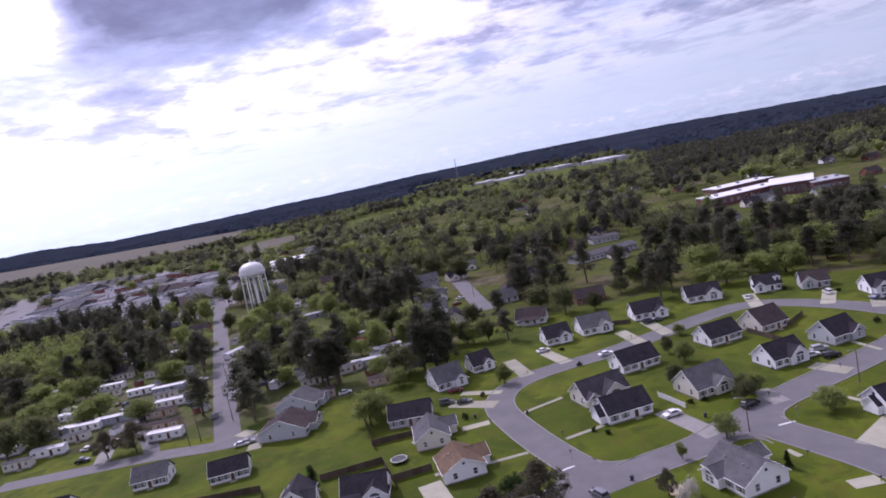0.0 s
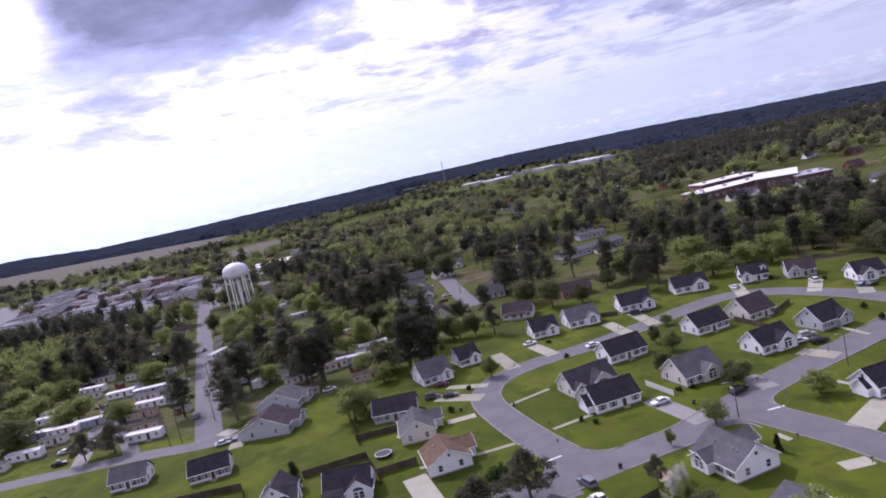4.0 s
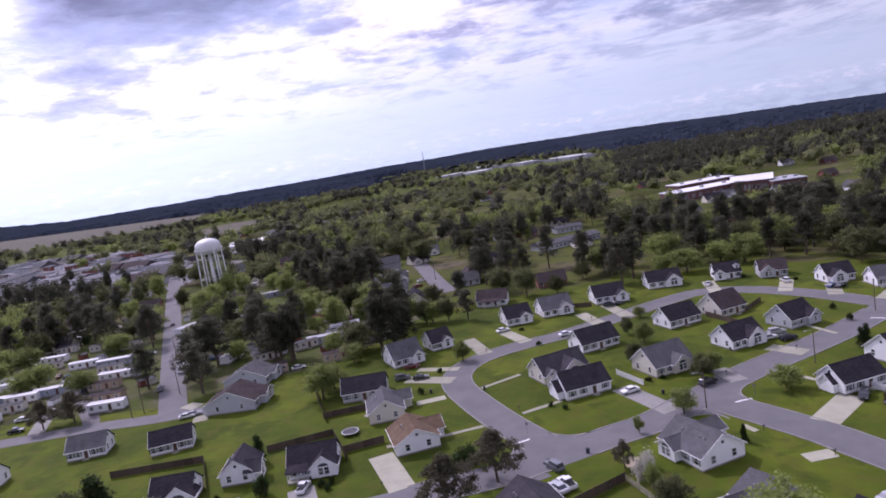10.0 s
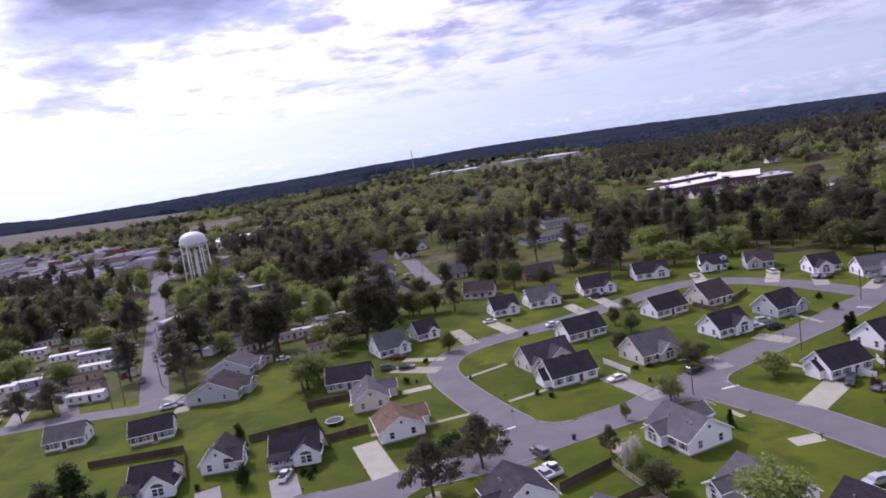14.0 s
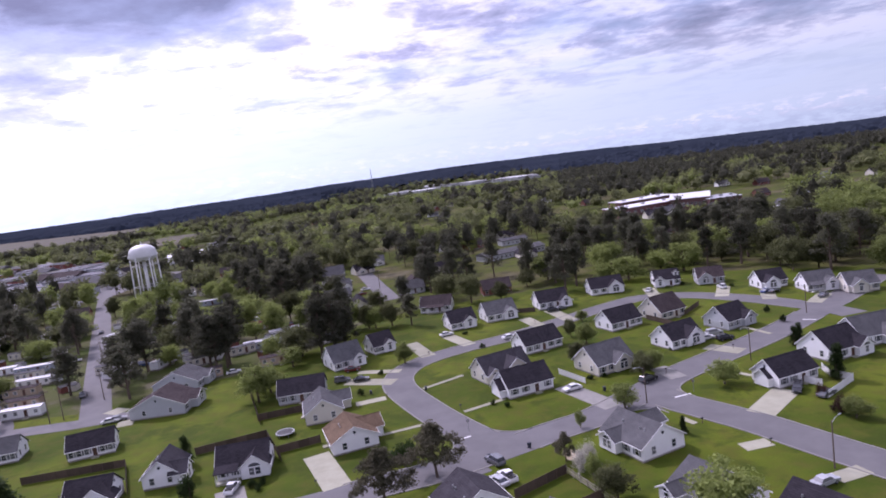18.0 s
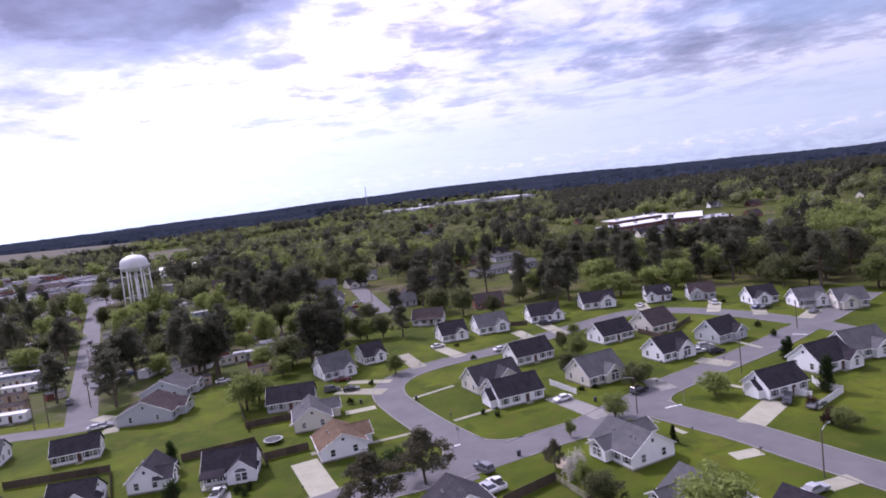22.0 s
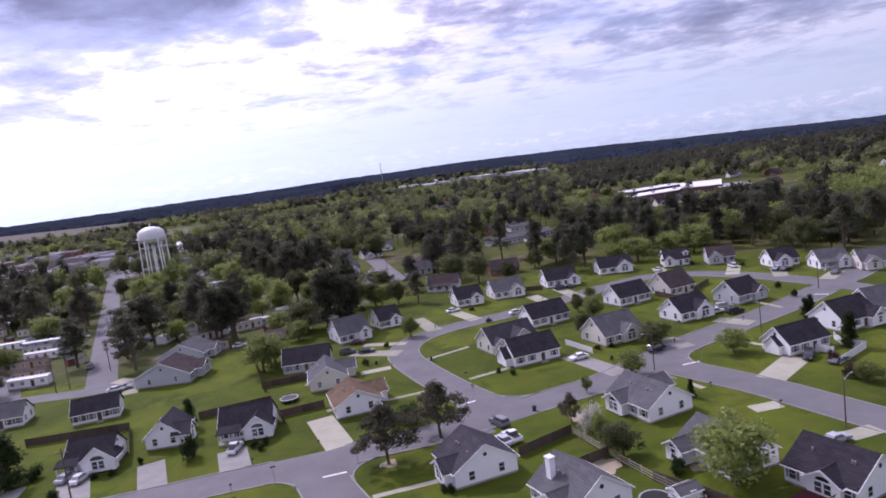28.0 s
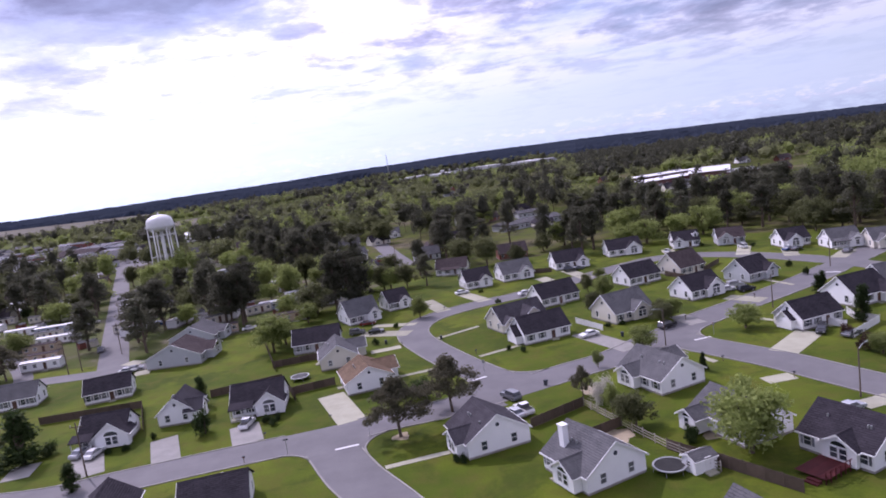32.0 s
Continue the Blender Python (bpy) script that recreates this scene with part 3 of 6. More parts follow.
def house(x, y, rot, lx, ly, ridge="x", wall=None, roof=None, h=2.8, pitch=0.80, wings=(), end=None, chimney=None, dormer=None, porch=None,
          label="white vinyl-sided ranch house with a charcoal shingle roof", front=3, group="suburban houses", plain=False):
    """x, y: the corner nearest to the street below; lx and ly: its two sides. wings: (side, place along the ridge, width, how far out)."""
    wall, roof = wall or WHITE, roof or R_DARK
    lx, ly = 0.95 * lx, 0.95 * ly
    c = Vector((x, y, 0)) + Matrix.Rotation(radians(rot), 3, "Z") @ Vector((lx / 2, ly / 2, 0))
    ob = thing("house", c.x, c.y, 0, rot + (90 if ridge == "y" else 0), label, "house", group)
    L, Wd = (lx, ly) if ridge == "x" else (ly, lx)
    BLOCKED.append((c.x, c.y, max(lx, ly) / 2 + 2.5))
    top = h + pitch * Wd / 2
    s = Shape()
    s.rings([[(u, -Wd / 2, 0.35), (u, Wd / 2, 0.35), (u, Wd / 2, h), (u, 0, top - 0.08), (u, -Wd / 2, h)] for u in (-L / 2, L / 2)])
    part("wall", s, wall, ob)
    part("foundation", Shape().box(-L / 2 + 0.04, L / 2 - 0.04, -Wd / 2 + 0.04, Wd / 2 - 0.04, -0.1, 0.35), FOUND, ob)
    gable_roof(ob, -L / 2 - 0.32, L / 2 + 0.32, Wd, h, pitch, roof, 0.34, trim=not plain)
    taken = []
    for side, pos, gw, out in wings:
        wtop = h + pitch * gw / 2
        v1, v0 = -(Wd / 2 + out), -max(0.0, (top - wtop) / pitch) - 0.05
        turn = lambda u, v, z, k=side, p=pos: (p + (v if k < 0 else -v), u if k < 0 else -u, z)
        s = Shape()
        s.rings([[turn(u, -gw / 2, 0.3), turn(u, gw / 2, 0.3), turn(u, gw / 2, h), turn(u, 0, wtop - 0.08), turn(u, -gw / 2, h)] for u in (v1, -Wd / 2 + 0.3)])
        part("wing_wall", s, wall, ob)
        gable_roof(ob, v1 - 0.4, v0, gw, h, pitch, roof, 0.4, 0.14, turn, not plain)
        taken.append((side, pos - gw / 2 - 0.3, pos + gw / 2 + 0.3))
        r = 0 if side < 0 else 180
        for k in (-0.62, 0.62) if gw > 4.5 else (0,):
            window(ob, pos + k, side * (Wd / 2 + out + 0.01), 0.95, r, 0.95, 1.45, False)
        if plain:
            continue
        fan_window(ob, pos, side * (Wd / 2 + out + 0.02), h - 0.12, r, 0.21 * gw)
    if end:
        out, ew, eh = end
        s = Shape()
        et = eh + pitch * ew / 2
        s.rings([[(u, -ew / 2, 0.2), (u, ew / 2, 0.2), (u, ew / 2, eh), (u, 0, et - 0.08), (u, -ew / 2, eh)] for u in (-L / 2 - out, -L / 2 + 0.1)])
        part("end_wall", s, wall, ob)
        gable_roof(ob, -L / 2 - out - 0.3, -L / 2 + 0.4, ew, eh, pitch, roof, 0.3, 0.12)
    for side in (-1, 1):
        r, n = (0 if side < 0 else 180), front if side < 0 else 3
        if plain and side > 0:
            continue
        for k in range(n + 1):
            u = -L / 2 + L * (k + 0.5) / (n + 1)
            if any(sd == side and a < u < b for sd, a, b in taken):
                continue
            if k == (n + 1) // 2:
                entry(ob, u, side * (Wd / 2 + 0.01), 0.38, r)
            else:
                window(ob, u, side * (Wd / 2 + 0.01), 0.98, r, shutters=not plain)
        if not (end and side < 0) and not plain:
            for k in (-0.24, 0.24):
                window(ob, side * (L / 2 + 0.01), k * Wd, 0.98, -90 if side < 0 else 90, 0.9, 1.35, False)
        place(part("gable_vent", vent_mesh(), SHUTTER, ob, "dark round louvre"), side * (L / 2 + 0.02), 0, h + pitch * Wd / 4, -90 if side < 0 else 90)
    for k in range(0 if plain else 3):
        u = random.uniform(-L / 2 + 1, L / 2 - 1)
        place(part("roof_vent", slab_mesh("roof_vent", 0.22, 0.22, 0.45, STEEL), STEEL, ob), u, 0.22 * Wd, top - pitch * 0.22 * Wd)
    if chimney is not None:
        s = Shape().box(chimney - 0.55, chimney + 0.55, Wd * 0.30 - 0.45, Wd * 0.30 + 0.45, 1.5, top + 0.9)
        ch = part("chimney", s, wall, ob, "white boxed chimney")
        part("chimney_cap", Shape().box(chimney - 0.65, chimney + 0.65, Wd * 0.30 - 0.55, Wd * 0.30 + 0.55, top + 0.9, top + 1.05), TRIM, ch)
    if dormer is not None:
        turn = lambda u, v, z: (dormer + v, u, z)
        s = Shape()
        dz = h + pitch * Wd * 0.2
        s.rings([[turn(u, -0.9, dz - 1), turn(u, 0.9, dz - 1), turn(u, 0.9, dz + 0.9), turn(u, 0, dz + 1.5), turn(u, -0.9, dz + 0.9)] for u in (-Wd * 0.36, 0)])
        d = part("dormer", s, wall, ob)
        gable_roof(ob, -Wd * 0.36 - 0.25, 0, 1.8, dz + 0.9, 0.7, roof, 0.2, 0.1, turn)
        window(ob, dormer, -Wd * 0.36 - 0.02, dz - 0.25, 0, 0.8, 1.0, False)
    if porch:
        pos, pw = porch
        v = -Wd / 2
        part("porch_floor", Shape().box(pos - pw / 2, pos + pw / 2, v - 1.9, v, 0, 0.34), CONCRETE, ob)
        s = Shape()
        s.rings([[(u, v - 2.2, 2.45), (u, v + 0.3, 3.15), (u, v + 0.3, 3.30), (u, v - 2.2, 2.60)] for u in (pos - pw / 2 - 0.2, pos + pw / 2 + 0.2)])
        part("porch_roof", s, roof, ob)
        for k in (-1, 0, 1):
            part("porch_post", Shape().box(pos + k * (pw / 2 - 0.12) - 0.07, pos + k * (pw / 2 - 0.12) + 0.07, v - 1.85, v - 1.71, 0.34, 2.5), TRIM, ob)
        part("porch_rail", Shape().box(pos - pw / 2, pos + pw / 2, v - 1.82, v - 1.76, 1.1, 1.18).box(pos - pw / 2, pos + pw / 2, v - 1.82, v - 1.76, 0.5, 0.56), TRIM, ob)
    return ob


W_DARK = "white vinyl-sided house with a charcoal shingle roof"
W_GREY = "white vinyl-sided house with a weathered grey shingle roof"
C_GREY = "cream-sided house with a grey shingle roof and a front gable"
# inside the loop
house(12.5, 150.4, 19, 12.6, 8.8, wings=[], end=(1.6, 5.0, 2.3), label="white house with a long charcoal roof on the corner lawn", front=3)
house(8.4, 162.7, 24, 14.0, 9.5, wall=CREAM, roof=R_SLATE, wings=[(-1, 1.8, 7.0, 1.4), (-1, -4.6, 3.6, 0.9)], label="cream house with a slate-grey roof and two front gables")
house(21.7, 183.6, 22, 13, 9, wings=[], label=W_DARK, front=4)
house(35.8, 157.3, 24, 12, 10.5, wall=CREAM, roof=R_GREY, wings=[(-1, 1.5, 5.0, 1.2)], label=C_GREY)
house(59.1, 169.3, 22, 11.2, 9, wings=[(-1, 2.0, 6.0, 1.0)], roof=R_DARK, label=W_DARK)
house(79.2, 179.9, 24, 10, 9.6, wall=GREY, wings=[(-1, 3.0, 4.5, 1.0)], label="grey-sided house with a charcoal roof and two front gables")
house(50.1, 194.9, 22, 12, 9, label=W_DARK, front=4)
house(67.0, 199.3, 24, 10.5, 11, wall=CREAM, roof=R_BROWN, label="cream house with a brown shingle roof behind a fence")
# the row behind the loop
house(14.8, 228.1, 14, 12, 10, roof=R_GREY, wings=[(-1, 2.8, 5.0, 1.2)], label=W_GREY)
house(1.6, 223.5, 16, 10, 9.5, roof=R_DARK, wings=[(-1, 2.0, 4.5, 1.0)], label="white house with a charcoal roof and an arched front gable")
house(34.9, 236.2, 8, 12, 9.5, wings=[(-1, 4.0, 4.5, 2.0)], label="white house with a charcoal roof and two steep gables")
house(57.2, 247.8, 2, 13.5, 9, roof=R_DARK, wings=[(-1, 3.0, 6.0, 1.2)], label="white house with a charcoal roof in front of tall pines")
house(82.0, 247.0, -6, 9.8, 8.4, wings=[(-1, -3.2, 4.0, 1.2)], dormer=3.5, label="white house with a charcoal roof and a dormer")
house(96.2, 241.2, -10, 9.8, 8.4, wall=GREY, roof=R_BROWN, wings=[(-1, -2.0, 5.0, 1.0)], label="grey house with a brown roof at the edge of the woods")
house(110.0, 221.1, 2, 9.8, 8.6, wings=[(-1, -1.5, 5.0, 2.0)], label="white house with a charcoal roof and a front bay")
house(119.3, 209.1, -2, 10, 8.6, roof=R_GREY, wings=[(-1, 2.5, 4.5, 1.6)], porch=(-2, 4.5), label=W_GREY)
house(127.6, 201.2, -8, 9.8, 8.6, wall=CREAM, roof=R_GREY, wings=[(-1, -1.5, 4.5, 1.6)], label=C_GREY)
house(-9.4, 258.6, -10, 13, 9, roof=R_BROWN, porch=(0, 7), label="white bungalow with a red-brown roof among trees")
# west of the loop
house(-35.3, 193.8, 28, 10.5, 11, roof=R_GREY, wings=[(-1, 3.0, 4.0, 1.0)], label=W_GREY)
house(-24.1, 206.5, 28, 8, 9, roof=R_DARK, wings=[(-1, 1.5, 4.0, 0.8)], label="small white house with a steep charcoal gable")
house(-47.0, 169.5, 5, 13.0, 8.5, wall=GREY, label="grey house with a plain charcoal roof and a fenced yard", front=4)
house(-36.5, 151.8, 12, 9.5, 11.5, "y", wall=CREAM, roof=R_GREY, wings=[(-1, 3.5, 5.0, 2.5)], label="cream house with a grey roof and a broad gable", pitch=0.66)
house(-27.2, 131.9, 18, 10.5, 11.0, "y", roof=R_TAN, wings=[(-1, 2.0, 6.5, 2.0)], label="white house with a sun-faded tan shingle roof", pitch=0.52)
# the street below, west part
house(-50.2, 127.4, 6, 11, 8.5, wings=[(-1, 2.6, 5.6, 1.4)], porch=(-3, 4.5), label="white house with a charcoal roof, front gable and porch", pitch=0.8)
house(-65.7, 128.3, 6, 7.8, 9.2, "y", roof=R_SLATE, wings=[(-1, -2.5, 4.5, 1.5)], porch=None, label="white house with a grey-brown roof and a fan window", pitch=0.8)
house(-78.0, 121.1, 6, 9.2, 8, wings=[(-1, 2.2, 6.2, 1.3)], porch=(-3.4, 3.8), label="white house with a charcoal roof and two cars in front", pitch=0.8)
house(-92.8, 150.0, 17, 10.8, 7.2, label="white house with a plain charcoal roof beside the old street", front=5)
house(-117.6, 153.8, 12, 10.2, 7.6, roof=R_GREY, label="pale house with a grey roof beside the old street", front=4)
house(-140, 140, 8, 12, 8, roof=R_DARK, label="white house with a charcoal roof beside the old street", front=4)
house(-89.0, 174.6, 0, 16, 12, "y", wall=GREY, roof=R_BROWN, wings=[(-1, 2, 7, 2)], h=2.9, pitch=0.45, label="wide grey duplex with a dark brown roof by the lawn")
house(-91.7, 196.8, -3, 15, 11, "y", wall=GREY, roof=R_GREY, wings=[(-1, 2, 6, 1.5)], h=2.9, pitch=0.45, label="wide grey duplex with a grey roof by the lawn")
# east side and the street below, east part
house(68.7, 133.8, 18, 11.5, 8, end=(1.2, 4.0, 2.4), label="white house with a charcoal roof above a broad driveway")
house(86.9, 144.9, 18, 11.5, 10, wings=[(-1, 4.0, 4.5, 1.5)], label=W_DARK)
house(98.9, 151.6, 10, 12, 10, wings=[(-1, 2.0, 4.5, 1.5)], roof=R_GREY, label=W_GREY)
house(31.2, 110.2, 24, 10.5, 12, "y", roof=R_GREY, wings=[(1, 2.0, 4.6, 1.6), (-1, 3.5, 5, 2.0)], label="white house with a broad grey roof at the corner", pitch=0.62)
house(35.4, 87.9, 20, 9.5, 11.5, "y", roof=R_GREY, wings=[(1, 3.2, 3.6, 2.6)], label="white house with a grey roof behind a leafy tree", pitch=0.62)
house(46.6, 77.2, 27, 10.5, 10.5, "y", roof=R_DARK, wings=[(1, -1.0, 4.6, 0.8)], label="white house with a charcoal roof and a red deck", pitch=0.62)
house(-3.4, 95.6, 20, 11.2, 9.6, "y", roof=R_SLATE, wings=[(1, -1.2, 4.6, 1.4)], label="white house with a wide gable and a slate-grey roof", pitch=0.62)
house(11.7, 80.9, 26, 10.5, 10.5, "y", roof=R_GREY, wings=[(1, -1.5, 4.6, 1.4)], chimney=2.2, label="white house with a grey roof and a boxed chimney", pitch=0.66)
house(-44.3, 85.6, 12, 10, 9, roof=R_DARK, label="white house with a charcoal roof below the street", pitch=0.6)
house(-60.0, 84.5, 12, 9, 9, "y", roof=R_DARK, label="white house with a steep charcoal roof below the street", pitch=0.7)
house(25.1, 59.0, 22, 9, 9, "y", roof=R_GREY, label="house with a grey roof behind a wooden fence")

# ---- drives and paths ----


def strip(name, x0, y0, x1, y1, width, z=0.05, mat=None, label="pale concrete driveway"):
    line = np.array([(x0 + (x1 - x0) * k / 4, y0 + (y1 - y0) * k / 4) for k in range(5)])
    s = ribbon(line, -width / 2, width / 2, -0.1, z)
    for p in line:
        BLOCKED.append((p[0], p[1], width / 2 + 0.5))
    return tagged(new(name, s.mesh(name, mat or CONCRETE)), label, "driveway" if width > 2 else "path", kind="structure")


for row in (
    (-31.3, 134.1, -24.5, 117.8, 5.6), (70.0, 133.5, 59.3, 123.7, 5.6), (-0.2, 218.4, 6.5, 203.3, 4.6), (-12.8, 215.2, -6.7, 196.8, 4.8),
    (-30.3, 182.3, -16.4, 176.5, 5.0), (-27.8, 190.1, -15.0, 185.9, 3.0), (-25.7, 162.4, -18.1, 164.2, 3.0), (27.6, 227.5, 31.9, 210.7, 4.6),
    (68.0, 168.9, 74.0, 161.4, 4.8), (49.4, 110.8, 54.7, 111.5, 3.2), (60.5, 95.6, 59.7, 98.8, 6.0), (110.9, 220.2, 105.7, 207.6, 4.5),
    (102.5, 234.1, 95.2, 219.5, 4.5), (79.2, 247.9, 76.1, 228.9, 4.5), (122.0, 204.6, 113.5, 196.4, 4.5), (-96.7, 187.6, -99.1, 183.5, 6.0),
    (-87.8, 174.0, -92.0, 173.0, 5.0), (-40.1, 100.1, -44.6, 95.9, 6.0), (38.1, 235.0, 42.0, 215.9, 4.6),
):
    strip("driveway", *row)
for row in ((-46.7, 123.4, -43.2, 114.2, 5.6), (-62.1, 122.1, -57.0, 110.8, 5.0), (-76.4, 120.6, -70.3, 109.0, 5.6), (-86.6, 118.1, -85.2, 111.8, 5.0)):
    strip("driveway", *row, 0.05, KERB, "worn grey concrete driveway")
strip("driveway", 2.1, 114.5, -0.6, 120.9, 5.5, 0.05, ASPHALT, "dark worn driveway with parked cars")
strip("driveway", 26.1, 154.4, 33.9, 137.4, 5.2, 0.05, KERB, "worn grey driveway of the corner house")
strip("driveway", 50.8, 158.2, 52.8, 149.2, 4.5, 0.05, KERB, "worn grey driveway between lawns")
for row in ((-18.1, 139.9, -8.1, 142.6), (-8.5, 167.2, 2.5, 173.8), (1.3, 146.9, 11.3, 151.5), (83.8, 183.0, 87.1, 172.0), (44.7, 126.5, 46.0, 123.2),
            (-16.5, 97.0, -5.8, 99.6), (66.1, 146.7, 68.5, 142.9)):
    strip("garden_path", *row, 1.3, 0.06, None, "narrow concrete path across the lawn")
for a, b, c, d in ((-1.1, 131.3, 1.8, 132.6), (47.4, 137.7, 51.3, 138.6), (-25.9, 106.1, -21.9, 107.0), (100.8, 180.8, 103.7, 178.8)):
    strip("stop_line", a, b, c, d, 0.55, 0.075, PAINT, "white stop line painted on the asphalt")


def patch(x, y, rx, ry, label):
    """A worn spot with a wavering edge."""
    ring = []
    for k in range(28):
        a = 2 * math.pi * k / 28
        wob = 1 + 0.16 * math.sin(3 * a + x) + 0.09 * math.sin(7 * a + y)
        ring.append((x + rx * wob * math.cos(a), y + ry * wob * math.sin(a), 0.03))
    tagged(new("bare_patch", mesh_of("bare_patch", ring, [tuple(range(28))], DIRT)), label, "bare soil", kind="structure")


patch(19.6, 97.2, 2.6, 3.0, "round sandy spot in the back garden")
patch(20.0, 117.6, 1.6, 2.2, "bare sandy spot beside the house")
patch(33.6, 93.4, 2.2, 1.5, "worn spot behind the house")
patch(-14.7, 108.0, 1.5, 1.6, "brown needle litter round the pine trunk")
strip("dirt_lane", -132.2, 317.7, -73.8, 320.1, 5.0, 0.02, DIRT, "sandy lane through the trailer park")
strip("dirt_lane", -165.7, 225.4, -144.7, 179.6, 5.0, 0.02, KERB, "grey lane through the trailer park")

# ---- fences ----


@lru_cache(maxsize=None)
def post_mesh(h, mat):
    s = Shape().box(-0.06, 0.06, -0.06, 0.06, -0.2, h + 0.05)
    s.rings([[(-0.08, -0.08, h + 0.05), (0.08, -0.08, h + 0.05), (0.08, 0.08, h + 0.05), (-0.08, 0.08, h + 0.05)], [(-0.01, -0.01, h + 0.14), (0.01, -0.01, h + 0.14), (0.01, 0.01, h + 0.14), (-0.01, 0.01, h + 0.14)]])
    return s.mesh("post", mat)


def fence(points, h=1.8, mat=None, rails=False, label="weathered wooden privacy fence round a back garden"):
    mat = mat or WOOD
    x0, y0 = points[0]
    ob = thing("fence", x0, y0, 0, 0, label, "fence")
    for (a, b), (c, d) in zip(points, points[1:]):
        n = max(1, round(math.hypot(c - a, d - b) / 2.4))
        rot = math.degrees(math.atan2(d - b, c - a))
        step = math.hypot(c - a, d - b) / n
        for k in range(n + 1):
            u = k / n
            place(part("post", post_mesh(h, mat), mat, ob), a + (c - a) * u - x0, b + (d - b) * u - y0, 0, rot)
            if k == n:
                break
            mx, my = a + (c - a) * (u + 0.5 / n) - x0, b + (d - b) * (u + 0.5 / n) - y0
            if rails:
                for z in (0.3, 0.75, 1.2):
                    r = place(part("rail", slab_mesh("rail", round(step, 2), 0.05, 0.16, mat), mat, ob), mx, my, z, rot)
            else:
                s = round(step, 2)
                place(part("panel", panel_mesh(s, h, mat), mat, ob), mx, my, 0, rot)
    return ob


@lru_cache(maxsize=None)
def panel_mesh(s, h, mat):
    """One panel with an upright grooved face and a notched top."""
    n = max(4, int(s / 0.16))
    xs = [-s / 2 + s * k / (2 * n) for k in range(2 * n + 1)]
    p = Shape()
    p.rings([[(x, -0.03 if k % 2 else -0.012, 0.05), (x, 0.03, 0.05), (x, 0.03, h - 0.04 * (k % 2)), (x, -0.03 if k % 2 else -0.012, h - 0.04 * (k % 2))] for k, x in enumerate(xs)])
    return p.mesh("panel", mat)


fence([(-98.0, 140.5), (-75.8, 142.8), (-68.7, 127.8)])
fence([(-60.3, 143.6), (-45.2, 148.7), (-38.7, 133.6)])
fence([(-58.9, 184.7), (-49.0, 157.3)])
fence([(-40.5, 137.7), (-31.4, 140.8)])
fence([(-50.4, 160.4), (-39.3, 162.8)])
fence([(7.4, 104.2), (17.5, 110.5)])
fence([(17.5, 110.5), (21.4, 100.4)], 1.5, RAILS, True, "weathered post-and-rail fence between gardens")
fence([(21.4, 100.4), (25.4, 90.8), (29.8, 82.7)], 1.5, RAILS, True, "weathered post-and-rail fence between gardens")
fence([(21.4, 100.4), (15.8, 97.5)])
fence([(25.4, 90.8), (36.7, 75.2)], 1.7)
fence([(29.3, 85.9), (36.7, 75.2)], 1.8)
fence([(8.4, 169.6), (12.6, 157.1)], 1.5, VINYL, False, "white vinyl fence beside a house")
fence([(27.1, 163.8), (31.6, 154.1)], 1.5, VINYL, False, "white vinyl fence beside a house")
fence([(74.2, 137.6), (77.1, 132.5)], 1.6, VINYL, False, "white vinyl fence beside a driveway")
fence([(82.7, 141.7), (81.8, 137.3), (84.3, 133.2), (74.7, 126.3)], 1.6, VINYL, False, "white vinyl fence round a back garden")
fence([(24.0, 237.8), (33.0, 235.5)], 1.7)
fence([(63.7, 203.9), (69.3, 189.1)], 1.6)
fence([(83.9, 211.8), (75.5, 202.6)], 1.6)

# ---- cars ----


def profile(points, half, mat, name, smooth=False, inset=0.0, zin=99):
    """An outline in x and z, as wide as 2 * half, drawn in towards the top."""
    s = Shape()
    s.rings([[(x, y * (half - (inset if z > zin else 0)), z) for x, z in points] for y in (-1, 1)])
    return s.mesh(name, mat)


def paint(name, c):
    def build(N, b, out):
        g = N.noise(coords(N), 1.5, 4, 0.6)
        N.link(N.mix(N.math("MULTIPLY", g, 0.3), c, tuple(0.75 * k for k in c)), b.inputs["Base Color"])
        b.inputs["Roughness"].default_value = 0.25
        b.inputs["Coat Weight"].default_value = 0.5
        b.inputs["Metallic"].default_value = 0.1
    return material(name, build)


CAR_PAINT = {"white": paint("white_car_paint", (0.75, 0.75, 0.76)), "silver": paint("silver_car_paint", (0.42, 0.43, 0.46)), "black": paint("black_car_paint", (0.015, 0.015, 0.018)),
             "blue": paint("blue_car_paint", (0.03, 0.06, 0.16)), "red": paint("red_car_paint", (0.16, 0.02, 0.025)), "grey": paint("grey_car_paint", (0.12, 0.125, 0.14))}
PROTO = {}
LIGHTS = surface("lamp_plastic", (0.75, 0.75, 0.72), (0.65, 0.65, 0.65), 2, 0.2, 0.05, 8, 0)
TAIL = surface("red_lamp_plastic", (0.30, 0.01, 0.01), (0.25, 0.01, 0.01), 2, 0.2, 0.05, 8, 0)


@lru_cache(maxsize=None)
def wheel_mesh():
    s = Shape()
    s.rings([[(r * math.cos(k * math.pi / 7), y, r * math.sin(k * math.pi / 7)) for k in range(14)] for y, r in ((-0.11, 0.27), (-0.09, 0.33), (0.09, 0.33), (0.11, 0.27))])
    return s.mesh("tyre", RUBBER)


@lru_cache(maxsize=None)
def rim_mesh():
    s = Shape()
    s.rings([[(0.2 * math.cos(k * math.pi / 5), y, 0.2 * math.sin(k * math.pi / 5)) for k in range(10)] for y in (-0.12, 0.12)])
    return s.mesh("rim", STEEL)


